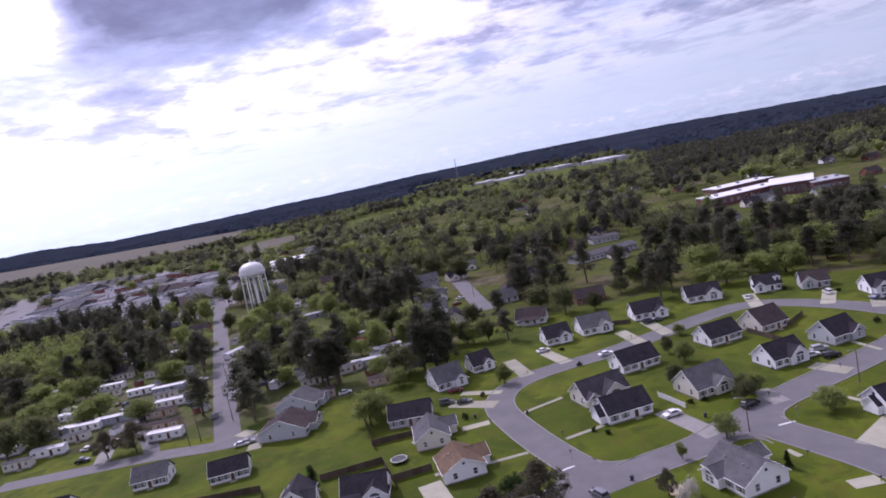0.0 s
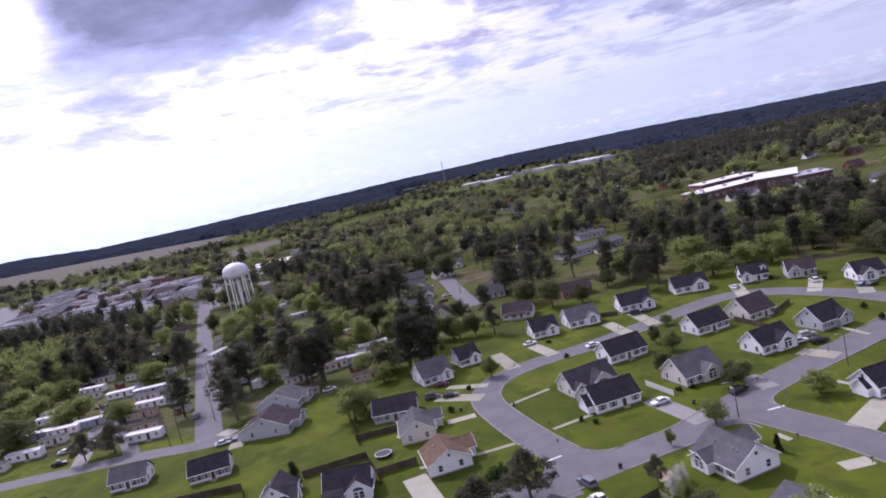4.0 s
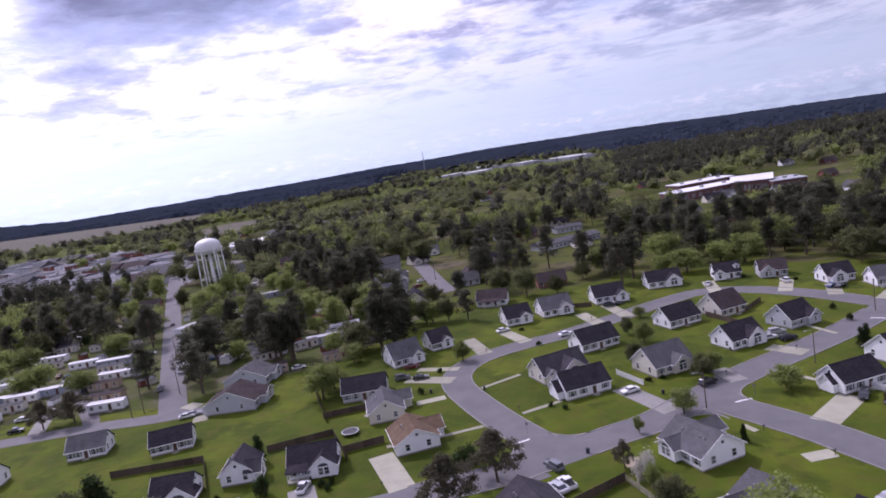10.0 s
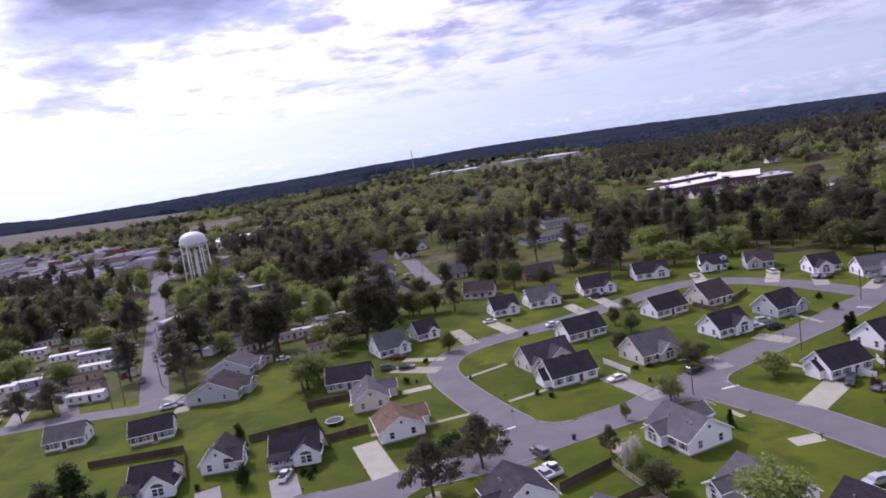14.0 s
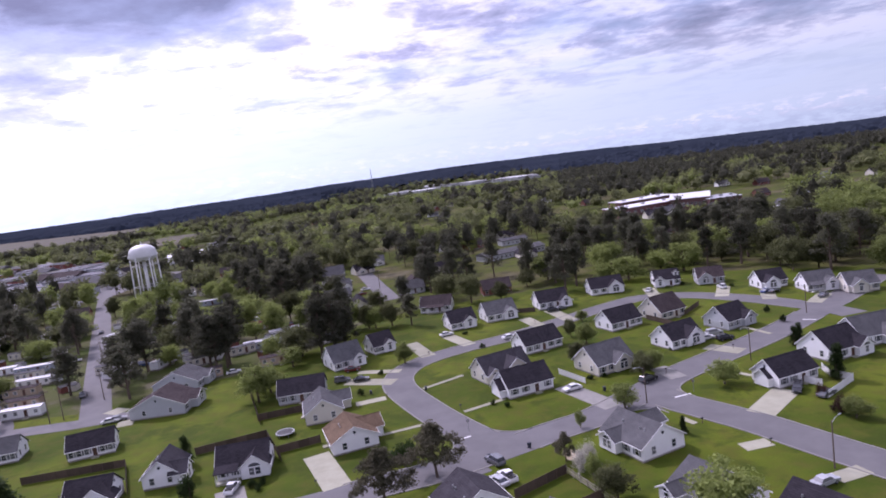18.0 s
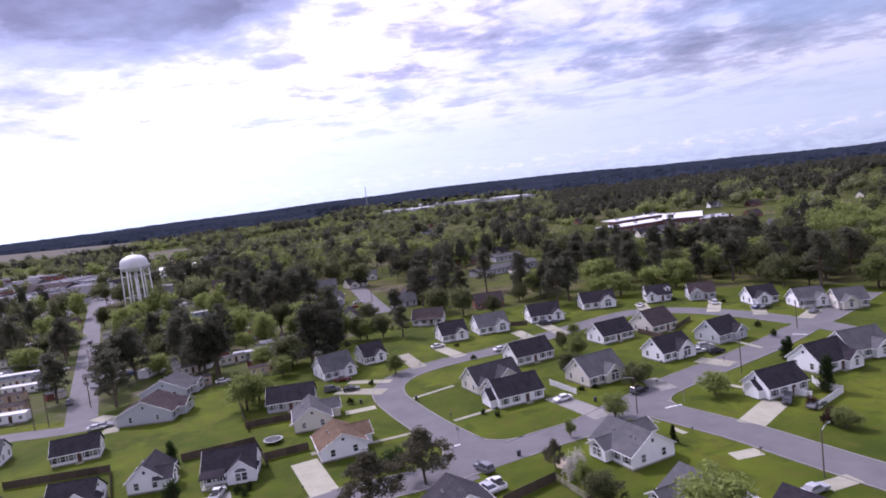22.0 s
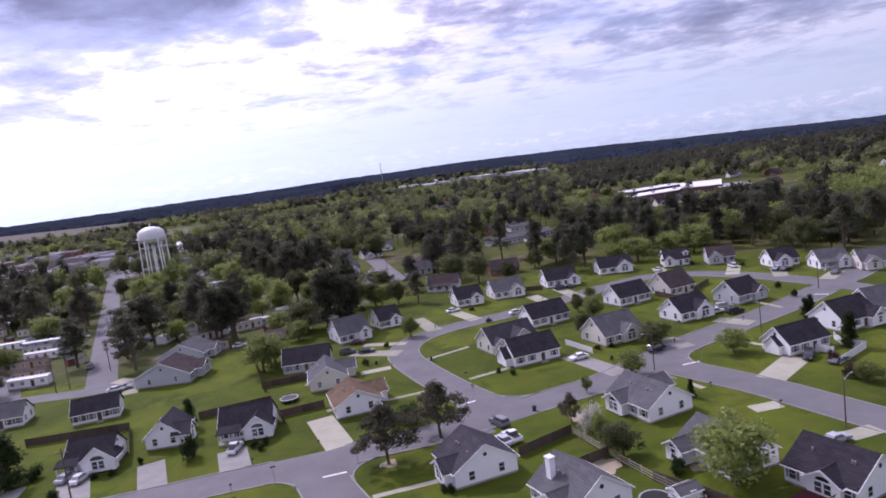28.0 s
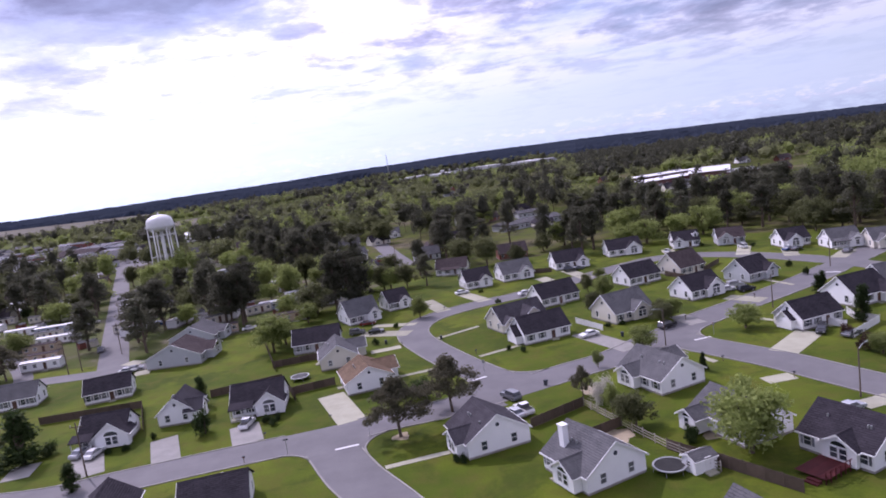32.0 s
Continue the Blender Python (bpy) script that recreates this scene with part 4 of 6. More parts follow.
def car_proto(kind, colour, small=False):
    key = (kind, colour, small)
    if key in PROTO:
        return PROTO[key]
    mat = CAR_PAINT[colour]
    name = {"sedan": "car", "suv": "suv", "pickup": "pickup_truck"}[kind]
    ob = thing(name, 0, 0, 0, 0, f"{colour} {'saloon car' if kind == 'sedan' else 'sport utility car' if kind == 'suv' else 'pickup truck'} parked on a driveway", "car", "parked cars")
    lo, hi = (0.55, 0.95) if kind == "sedan" else (0.6, 1.1)
    part("body", profile([(-2.35, 0.35), (2.3, 0.35), (2.38, 0.6), (2.25, hi - 0.15), (1.0, hi), (-2.2, hi + 0.02), (-2.38, 0.7)], 0.9, mat, "body"), mat, ob)
    if kind == "sedan":
        cab, roof = [(1.05, hi), (0.35, 1.42), (-1.0, 1.45), (-1.75, hi)], [(0.45, 1.40), (0.32, 1.46), (-1.0, 1.49), (-1.12, 1.43)]
    elif kind == "suv":
        cab, roof = [(1.0, hi), (0.4, 1.72), (-2.05, 1.75), (-2.25, hi)], [(0.5, 1.70), (0.38, 1.78), (-2.0, 1.81), (-2.1, 1.73)]
    else:
        cab, roof = [(1.0, hi), (0.4, 1.72), (-0.7, 1.75), (-0.85, hi)], [(0.5, 1.70), (0.38, 1.78), (-0.7, 1.80), (-0.8, 1.73)]
    part("cabin_glass", profile(cab, 0.82, GLASS, "cabin_glass", inset=0.12, zin=hi + 0.1), GLASS, ob, "dark tinted glass")
    part("roof_panel", profile(roof, 0.70, mat, "roof_panel"), mat, ob)
    if kind == "pickup":
        part("bed", Shape().box(-2.2, -0.95, -0.75, 0.75, hi, hi + 0.06), RUBBER, ob, "black load bed")
    for sx in (-1, 1):
        for sy in (-1, 1):
            w = place(part("wheel", wheel_mesh(), RUBBER, ob), 1.42 * sx, 0.82 * sy, 0.33)
            if small:
                continue
            part("rim", rim_mesh(), STEEL, w)
            place(part("headlight" if sx > 0 else "tail_light", slab_mesh("lamp", 0.1, 0.4, 0.16, LIGHTS if sx > 0 else TAIL), LIGHTS, ob), 2.3 * sx, 0.6 * sy, 0.62)
    PROTO[key] = ob
    return None


def car(x, y, rot, kind="sedan", colour="white", z=0.06, small=False):
    p = car_proto(kind, colour, small)
    m = pose(x, y, z, 0, 0, rot)
    if p is None:
        PROTO[(kind, colour, small)].matrix_basis = m
        return PROTO[(kind, colour, small)]
    return copy_thing(p, m)


for row in (
    (27.6, 150.8, 200, "sedan", "white"), (19.4, 204.2, 20, "sedan", "white"), (-0.4, 218.6, 20, "sedan", "white"), (-31.7, 183.0, 5, "suv", "grey"),
    (-26.1, 181.4, 5, "sedan", "black"), (-29.8, 192.4, 5, "sedan", "red"), (70.6, 174.9, 10, "sedan", "white"), (74.3, 178.4, 10, "suv", "silver"),
    (74.6, 172.3, 10, "suv", "black"), (71.5, 131.9, 235, "suv", "black"), (45.6, 149.5, 30, "suv", "black"), (-45.8, 122.6, 85, "pickup", "white"),
    (-76.8, 119.1, 80, "sedan", "silver"), (-73.6, 117.9, 82, "sedan", "white"), (5.5, 118.4, 120, "suv", "grey"), (7.0, 111.3, 115, "pickup", "white"),
    (5.3, 110.2, 118, "sedan", "silver"), (109.2, 216.6, 30, "sedan", "blue"), (111.1, 214.9, 30, "sedan", "black"), (100.7, 231.5, 90, "suv", "white"),
    (77.6, 242.1, 60, "sedan", "white"), (119.9, 201.8, 40, "sedan", "grey"),
):
    car(*row)
for row in (
    (39.1, 231.9, 10, "suv", "black"), (42.0, 233.1, 20, "sedan", "grey"), (-94.9, 175.6, 15, "sedan", "white"), (-93.5, 176.8, 20, "sedan", "silver"),
    (-118.1, 206.1, 110, "suv", "grey"), (-158.9, 193.7, 10, "sedan", "white"), (-153.3, 183.0, 15, "pickup", "black"), (-128.5, 220.0, 110, "suv", "silver"),
    (-165.9, 315.3, 110, "sedan", "black"), (-51.5, 369.5, 20, "sedan", "white"), (-38.6, 334.2, 20, "sedan", "white"), (48.0, 91.4, 30, "sedan", "silver"),
    (75.0, 127.5, 30, "sedan", "grey"), (54.8, 95.2, 20, "sedan", "silver"), (-152.0, 217.6, 60, "suv", "grey"), (-205.6, 266.0, 0, "sedan", "white"),
    (-169.6, 234.1, 60, "sedan", "silver"), (-68.4, 359.9, 10, "sedan", "grey"), (-148.9, 259.4, 20, "sedan", "white"),
):
    car(*row)

# ---- trailer park ----
BLUE_SIDE = siding_material("blue_grey_siding", (0.30, 0.34, 0.42))
TAN_SIDE = siding_material("tan_siding", (0.46, 0.36, 0.27))


def trailer_proto(L, Wd, wall, roof, label):
    ob = thing("mobile_home", 0, 0, 0, 0, label, "mobile home", "mobile homes")
    part("wall", Shape().box(-L / 2, L / 2, -Wd / 2, Wd / 2, 0.5, 3.0), wall, ob)
    part("skirting", Shape().box(-L / 2 + 0.05, L / 2 - 0.05, -Wd / 2 + 0.05, Wd / 2 - 0.05, -0.1, 0.5), FOUND, ob)
    gable_roof(ob, -L / 2 - 0.2, L / 2 + 0.2, Wd, 3.0, 0.14, roof, 0.15, 0.08, None, False)
    for side in (-1, 1):
        for k in range(4 if side < 0 else 0):
            u = -L / 2 + L * (k + 0.5) / 4
            if k == 2 and side < 0:
                entry(ob, u, side * (Wd / 2 + 0.01), 0.55, 0)
            else:
                window(ob, u, side * (Wd / 2 + 0.01), 1.35, 0 if side < 0 else 180, 1.0, 1.0, False)
    return ob


TRAILERS = [trailer_proto(11.5, 3.6, WHITE, ROOFMETAL, "white mobile home with a pale metal roof"), trailer_proto(13.5, 3.6, BLUE_SIDE, ROOFMETAL, "blue-grey mobile home with a white metal roof"),
            trailer_proto(11, 3.6, TAN_SIDE, R_BROWN, "tan mobile home with a rusty brown roof"), trailer_proto(9, 3.4, CREAM, R_GREY, "cream mobile home with a grey roof")]
for k, x, y, rot in (
    (1, -159.3, 250.2, 8), (3, -155.6, 240.4, 8), (0, -146.9, 229.3, 8), (2, -144.6, 217.8, 6), (2, -135.1, 202.7, 6), (0, -129.1, 193.0, 6),
    (0, -195.8, 241.2, 8), (3, -185.9, 228.4, 8), (0, -174.2, 215.4, 8), (3, -171.3, 205.6, 8), (3, -201.5, 340.7, 8), (0, -192.0, 318.7, 8),
    (3, -166.8, 277.0, 8), (3, -183.7, 281.1, 8), (0, -116.9, 228.5, 70), (0, -149.2, 294.5, 70), (3, -160.4, 330.8, 70), (1, -80.0, 286.9, 14),
    (0, -98.8, 261.0, 110), (3, -118.3, 284.0, 80), (1, -68.0, 238.7, 10), (3, -89.1, 310.9, 70), (0, -63.3, 253.9, 20),
):
    copy_thing(TRAILERS[k], pose(x, y, 0, 0, 0, rot))
    BLOCKED.append((x, y, 4.5))
for k, x, y, rot in (
    (3, -87.4, 226.2, 30), (0, -83.6, 234.8, 100), (2, -79.4, 207.7, 20), (0, -102.7, 232.6, 80), (3, -137.0, 293.4, 60), (0, -142.8, 329.5, 20),
    (1, -99.0, 304.9, 70), (0, -119.4, 310.6, 60), (3, -74.7, 234.4, 30), (0, -52.3, 231.5, 20), (3, -42.0, 234.0, 30), (2, -123.4, 252.2, 70),
    (0, -231.3, 334.9, 30), (3, -203.6, 287.2, 10), (1, -249.1, 412.3, 15), (0, -238.9, 422.8, 15), (3, -192.7, 258.6, 15), (0, -214.6, 271.1, 10),
    (0, -196.8, 201.8, 8), (3, -179.1, 186.5, 10), (1, -185.5, 214.4, 14), (0, -191.9, 233.1, 6), (2, -218.3, 295.5, 70), (0, -228.3, 276.5, 8), (3, -199.8, 220.8, 10), (1, -214.2, 306.5, 14), (0, -198.8, 270.1, 6), (2, -195.1, 247.8, 70),
    (0, -174.0, 194.8, 8), (3, -122.6, 233.8, 10), (1, -135.6, 276.9, 14), (0, -131.4, 311.7, 6), (2, -162.6, 368.4, 70), (0, -272.5, 296.9, 8), (3, -241.1, 267.8, 10), (1, -126.1, 355.1, 14), (0, -154.9, 399.0, 6),
):
    copy_thing(TRAILERS[k], pose(x, y, 0, 0, 0, rot))
    BLOCKED.append((x, y, 4.5))
for k, (x, y) in enumerate(((-174.2, 253.4), (-165.0, 219.4), (-57.1, 213.6), (-51.0, 250.3))):
    TRAILERS[k].matrix_basis = pose(x, y, 0, 0, 0, 12)
    BLOCKED.append((x, y, 7))


def park_build(N, b, out):
    v = N.n("ShaderNodeNewGeometry").outputs["Position"]
    big, fine = N.noise(v, 0.06, 5, 0.65), N.noise(v, 2.0, 4, 0.6)
    col = N.ramp(big, [(0.42, (0.056, 0.084, 0.010)), (0.54, (0.084, 0.092, 0.030)), (0.66, (0.150, 0.132, 0.105))])
    N.link(N.mix(N.math("MULTIPLY", fine, 0.5), col, (0.05, 0.05, 0.025)), b.inputs["Base Color"])
    b.inputs["Roughness"].default_value = 0.95
    b.inputs["Specular IOR Level"].default_value = 0.1
    bump(N, b, fine, 0.5, 0.1)


def rough_build(N, b, out):
    v = N.n("ShaderNodeNewGeometry").outputs["Position"]
    big, mid, fine = N.noise(v, 0.018, 5, 0.65), N.noise(v, 0.10, 5, 0.65), N.noise(v, 1.6, 4, 0.6)
    col = N.ramp(big, [(0.36, (0.058, 0.078, 0.014)), (0.50, (0.088, 0.110, 0.018)), (0.60, (0.120, 0.108, 0.050)), (0.70, (0.170, 0.150, 0.110))])
    col = N.mix(N.ramp(mid, [(0.48, (0, 0, 0)), (0.62, (0.8, 0.8, 0.8))]), col, (0.060, 0.052, 0.036))
    N.link(N.mix(N.math("MULTIPLY", fine, 0.5), col, (0.024, 0.026, 0.012)), b.inputs["Base Color"])
    b.inputs["Roughness"].default_value = 0.95
    b.inputs["Specular IOR Level"].default_value = 0.05
    bump(N, b, fine, 0.5, 0.1)


ROUGH = [(-150, 192), (-46, 226), (-34, 258), (0, 270), (55, 276), (105, 266), (150, 238), (190, 150), (620, 180), (900, 760), (420, 1150), (-420, 1150), (-900, 760), (-640, 200)]
tagged(new("rough_ground", mesh_of("rough_ground", [(p, q, 0.006) for p, q in ROUGH], [tuple(range(len(ROUGH)))], material("rough_grass", rough_build))),
       "rough grass, leaf litter and bare soil of the old town", "ground", kind="structure")
PARK = [(-150, 190), (-105, 188), (-70, 206), (-46, 226), (-30, 262), (-40, 330), (-110, 400), (-200, 440), (-170, 330), (-240, 250)]
tagged(new("worn_ground", mesh_of("worn_ground", [(p, q, 0.012) for p, q in PARK], [tuple(range(len(PARK)))], material("worn_grass", park_build))),
       "worn patchy grass and sandy soil of the trailer park", "ground", kind="structure")


# ---- water tower ----
TX, TY = -166.5, 377.3
tower = thing("water_tower", TX, TY, 0, 0, "white elevated water tank on tall steel legs", "water tower")
BLOCKED.append((TX, TY, 9))
TH, TR = 37.0, 7.4
rings = []
for z, r in ((TH - 9.5, 2.6), (TH - 9.2, 5.4), (TH - 8.2, 6.9), (TH - 6.8, TR), (TH - 4.2, TR), (TH - 2.6, 6.7), (TH - 1.3, 5.2), (TH - 0.4, 2.9), (TH, 0.5)):
    rings.append([(r * math.cos(k * math.pi / 16), r * math.sin(k * math.pi / 16), z) for k in range(32)])
part("tank", Shape().rings(rings), TANK, tower, "", True)
part("riser", Shape().tube([(0, 0, -0.5), (0, 0, TH - 9)], [0.9, 0.9], 14), TANK, tower, "", True)
part("finial", Shape().tube([(0, 0, TH - 0.2), (0, 0, TH + 1.6)], [0.4, 0.25], 8), TANK, tower)
for k in range(6):
    a = k * math.pi / 3 + 0.3
    c, s_ = math.cos(a), math.sin(a)
    part("leg", Shape().tube([(8.0 * c, 8.0 * s_, -0.5), (TR * 0.96 * c, TR * 0.96 * s_, TH - 6)], [0.42, 0.38], 8), TANK, tower, "", True)
    a2 = a + math.pi / 3
    for z0, z1 in ((1, 13), (13, 25)):
        part("brace", Shape().tube([(7.9 * c, 7.9 * s_, z0), (7.5 * math.cos(a2), 7.5 * math.sin(a2), z1)], [0.06, 0.06], 5), STEEL, tower)
for z in (13, 25):
    for k in range(6):
        a, a2 = k * math.pi / 3 + 0.3, (k + 1) * math.pi / 3 + 0.3
        part("strut", Shape().tube([(7.7 * math.cos(a), 7.7 * math.sin(a), z), (7.7 * math.cos(a2), 7.7 * math.sin(a2), z)], [0.14, 0.14], 6), TANK, tower)
s = Shape()
s.rings([[(r * math.cos(k * math.pi / 16), r * math.sin(k * math.pi / 16), z) for k in range(32)] for r, z in ((TR + 0.7, TH - 6.9), (TR + 0.7, TH - 6.0), (TR + 0.6, TH - 6.0), (TR + 0.6, TH - 6.9))], False)
part("catwalk", s, TANK, tower)

# ---- large buildings farther off ----


def hall(name, x0, y0, x1, y1, depth, h, wall, roof, label, category, pitch=0.0, n=10):
    """A long building whose front runs from one point to the other."""
    L, rot = math.hypot(x1 - x0, y1 - y0), math.degrees(math.atan2(y1 - y0, x1 - x0))
    ob = thing(name, (x0 + x1) / 2, (y0 + y1) / 2, 0, rot, label, category)
    part("wall", Shape().box(-L / 2, L / 2, 0, depth, -0.3, h), wall, ob)
    if pitch:
        s = Shape()
        s.rings([[(u, -0.5, h), (u, depth / 2, h + pitch * depth / 2), (u, depth + 0.5, h), (u, depth + 0.5, h - 0.3), (u, -0.5, h - 0.3)] for u in (-L / 2 - 0.5, L / 2 + 0.5)])
        part("roof", s, roof, ob)
    else:
        part("roof", Shape().box(-L / 2 - 0.3, L / 2 + 0.3, -0.3, depth + 0.3, h, h + 0.5), roof, ob)
        for k in range(3 if n > 2 else 1):
            part("roof_unit", Shape().box(-L / 2 + L * (k + 0.4) / 3, -L / 2 + L * (k + 0.4) / 3 + 2.5, depth * 0.4, depth * 0.4 + 2, h + 0.5, h + 1.8), STEEL, ob)
    for k in range(n):
        window(ob, -L / 2 + L * (k + 0.5) / n, -0.01, h * 0.3, 0, min(2.4, 0.5 * L / n), h * 0.35, False)
    for k in range(0, 5):
        BLOCKED.append((x0 + (x1 - x0) * k / 4 - depth / 2 * math.sin(radians(rot)), y0 + (y1 - y0) * k / 4 + depth / 2 * math.cos(radians(rot)), max(depth, L / 4) / 2 + 4))
    return ob


ROOF_PALE = surface("pale_flat_roof", (0.125, 0.123, 0.145), (0.085, 0.083, 0.100), 0.12, 0.8, 0.35, 10, 0.1)
WHITE_ROOF = surface("white_roof", (0.80, 0.79, 0.82), (0.70, 0.69, 0.72), 0.05, 0.6, 0.06, 8, 0.05)
SCHOOL = surface("school_brick", (0.13, 0.065, 0.065), (0.17, 0.085, 0.085), 0.6, 0.85, 0.12, 14, 0.3)
hall("school_building", 142.6, 498.9, 200.2, 517.0, 22, 6.5, SCHOOL, WHITE_ROOF, "long red-brick school wing with a white roof", "school")
hall("school_building", 162.1, 554.9, 213.0, 570.4, 20, 6.5, SCHOOL, WHITE_ROOF, "red-brick school wing with a white roof", "school")
hall("school_building", 182.5, 498.3, 208.6, 486.9, 34, 9, SCHOOL, WHITE_ROOF, "school hall with a tall white roof", "school", 0.16)
hall("school_building", 205.8, 480.2, 229.0, 478.7, 26, 7, SCHOOL, ROOFMETAL, "red-brick school wing with a pale roof", "school")
hall("long_building", 28.1, 369.8, 64.8, 387.7, 12, 3.4, GREY, R_GREY, "long low grey building among trees", "building", 0.3, 14)
hall("long_building", 44.3, 431.5, 61.7, 435.3, 10, 3.4, GREY, R_GREY, "low grey building among trees", "building", 0.3, 6)
hall("store_building", -260.5, 634.2, -224.4, 645.0, 45, 7, WHITE, WHITE_ROOF, "white flat-roofed store beside a car park", "store")
hall("store_building", -259.6, 752.6, -195.3, 741.4, 40, 7, GREY, ROOF_PALE, "grey flat-roofed store behind trees", "store")
hall("store_building", -332.6, 555.5, -312.7, 564.7, 35, 6, GREY, R_GREY, "grey flat-roofed shop building", "store")
hall("store_building", -440.5, 624.7, -399.6, 662.3, 30, 6, CREAM, ROOF_PALE, "pale flat-roofed shop building", "store")
hall("store_building", -484.8, 715.3, -438.7, 741.9, 30, 6, BRICK, ROOF_PALE, "brick shop building with a grey roof", "store")
hall("store_building", -500.8, 632.4, -521.5, 725.8, 30, 6, GREY, R_GREY, "grey flat-roofed shop building", "store")
hall("store_building", -351.6, 650.4, -346.1, 700.5, 35, 6, WHITE, ROOF_PALE, "white flat-roofed shop building", "store")
hall("store_building", -644.9, 848.3, -653.4, 919.7, 35, 6, GREY, R_GREY, "grey flat-roofed shop building", "store")
town_rng = random.Random(11)
for row, (ax, ay, bx, by) in enumerate(((-262, 470, -520, 600), (-268, 520, -560, 668), (-292, 580, -620, 745), (-330, 650, -640, 830), (-400, 760, -690, 920))):
    u = 0.0
    while u < 0.96:
        span = town_rng.uniform(18, 42) / math.hypot(bx - ax, by - ay)
        x0, y0, x1, y1 = ax + (bx - ax) * (u + span), ay + (by - ay) * (u + span), ax + (bx - ax) * u, ay + (by - ay) * u
        kind = town_rng.randrange(5)
        hall("town_building", x0, y0, x1, y1, town_rng.uniform(12, 24), town_rng.uniform(3.4, 5.5), (WHITE, GREY, BRICK, CREAM, GREY)[kind], (ROOF_PALE, ROOF_PALE, R_GREY, R_GREY, R_BROWN)[kind],
             ("white workshop with a low pale roof", "grey shop with a flat pale roof", "brick shop with a low grey roof", "cream house with a grey shingle roof", "grey house with a brown shingle roof")[kind], "building", (0.12, 0, 0.2, 0.5, 0.5)[kind], 2)
        u += span + town_rng.uniform(6, 20) / math.hypot(bx - ax, by - ay)
FACTORIES = []
for a, b, c, d, count in ((-84.3, 2043.4, 128.3, 1730.5, 5), (136.5, 1739.9, 228.6, 1611.8, 3), (-121.3, 1782.0, -20.0, 1665.7, 3), (225.5, 1638.3, 265.6, 1597.2, 1)):
    for k in range(count):
        u0, u1, back = (k + town_rng.uniform(0.0, 0.12)) / count, (k + town_rng.uniform(0.72, 0.94)) / count, town_rng.uniform(-25, 40)
        hall("factory_building", a + (c - a) * u0, b + (d - b) * u0 + back, a + (c - a) * u1, b + (d - b) * u1 + back, town_rng.uniform(45, 80), town_rng.uniform(7, 11), ROOFMETAL,
             WHITE_ROOF if town_rng.random() < 0.55 else ROOF_PALE, "long pale factory hall on the edge of the woods", "factory", 0, 2)
    FACTORIES.append((math.atan2(a, b), math.atan2(c, d), min(math.hypot(a, b), math.hypot(c, d))))

mast = thing("radio_mast", -210, 2592, 0, 0, "slender lattice radio mast far beyond the town", "mast")
for k in range(3):
    a = 2 * math.pi * k / 3
    part("leg", Shape().tube([(2.4 * math.cos(a), 2.4 * math.sin(a), -1), (0.9 * math.cos(a), 0.9 * math.sin(a), 91)], [0.7, 0.5], 5), STEEL, mast)
for k in range(9):
    part("brace", Shape().tube([(-1.6, 0, 91 * k / 9), (1.6, 0, 91 * (k + 1) / 9)], [0.35, 0.35], 4), STEEL, mast)

# ---- small things along the streets ----


def street_lamp(x, y, rot):
    ob = thing("street_lamp", x, y, 0, rot, "tall dark street lamp on a wooden pole beside the road", "street lamp", "street lamps")
    part("pole", Shape().tube([(0, 0, -0.5), (0, 0, 8.2)], [0.14, 0.10], 8), POLE, ob)
    part("arm", Shape().tube([(0, 0, 7.7), (0.9, 0, 8.3), (2.2, 0, 8.5)], [0.05, 0.05, 0.04], 6), STEEL, ob)
    part("head", Shape().rings([[(2.0, -0.14, 8.42), (2.0, 0.14, 8.42), (2.0, 0.10, 8.58), (2.0, -0.10, 8.58)], [(2.75, -0.10, 8.45), (2.75, 0.10, 8.45), (2.75, 0.06, 8.55), (2.75, -0.06, 8.55)]]), STEEL, ob)


for row in ((72.5, 153.9, 200), (59.0, 99.5, 30), (105.6, 186.8, 150), (40.9, 136.8, 200)):
    street_lamp(*row)


def utility_pole(x, y, h=10):
    ob = thing("utility_pole", x, y, 0, random.uniform(0, 40), "brown wooden utility pole with a crossarm", "utility pole", "utility poles")
    part("pole", Shape().tube([(0, 0, -0.5), (0, 0, h)], [0.16, 0.11], 8), POLE, ob)
    part("crossarm", Shape().box(-1.1, 1.1, -0.06, 0.06, h - 0.9, h - 0.75), POLE, ob)
    for k in (-1, 0, 1):
        part("insulator", Shape().tube([(k * 0.9, 0, h - 0.75), (k * 0.9, 0, h - 0.5)], [0.06, 0.05], 6), STEEL, ob)


for x, y in ((-115.5, 182.5), (-112.7, 184.6), (-108.3, 199.6), (-129.9, 243.9), (-25.0, 258.7), (-31.1, 333.3), (-70.3, 109.0), (-185.7, 347.1)):
    utility_pole(x, y)


def mailbox(x, y, rot):
    ob = thing("mailbox", x, y, 0, rot, "black mailbox on a wooden post at the kerb", "mailbox", "mailboxes")
    part("post", Shape().box(-0.05, 0.05, -0.05, 0.05, -0.2, 1.0), POLE, ob)
    s = Shape()
    s.rings([[(u, -0.10, 1.0), (u, 0.10, 1.0), (u, 0.10, 1.16), (u, 0.06, 1.22), (u, -0.06, 1.22), (u, -0.10, 1.16)] for u in (-0.26, 0.26)])
    part("box", s, SHUTTER, ob)
    part("flag", Shape().box(0.05, 0.2, 0.10, 0.12, 1.1, 1.16), TAIL, ob, "small red flag")


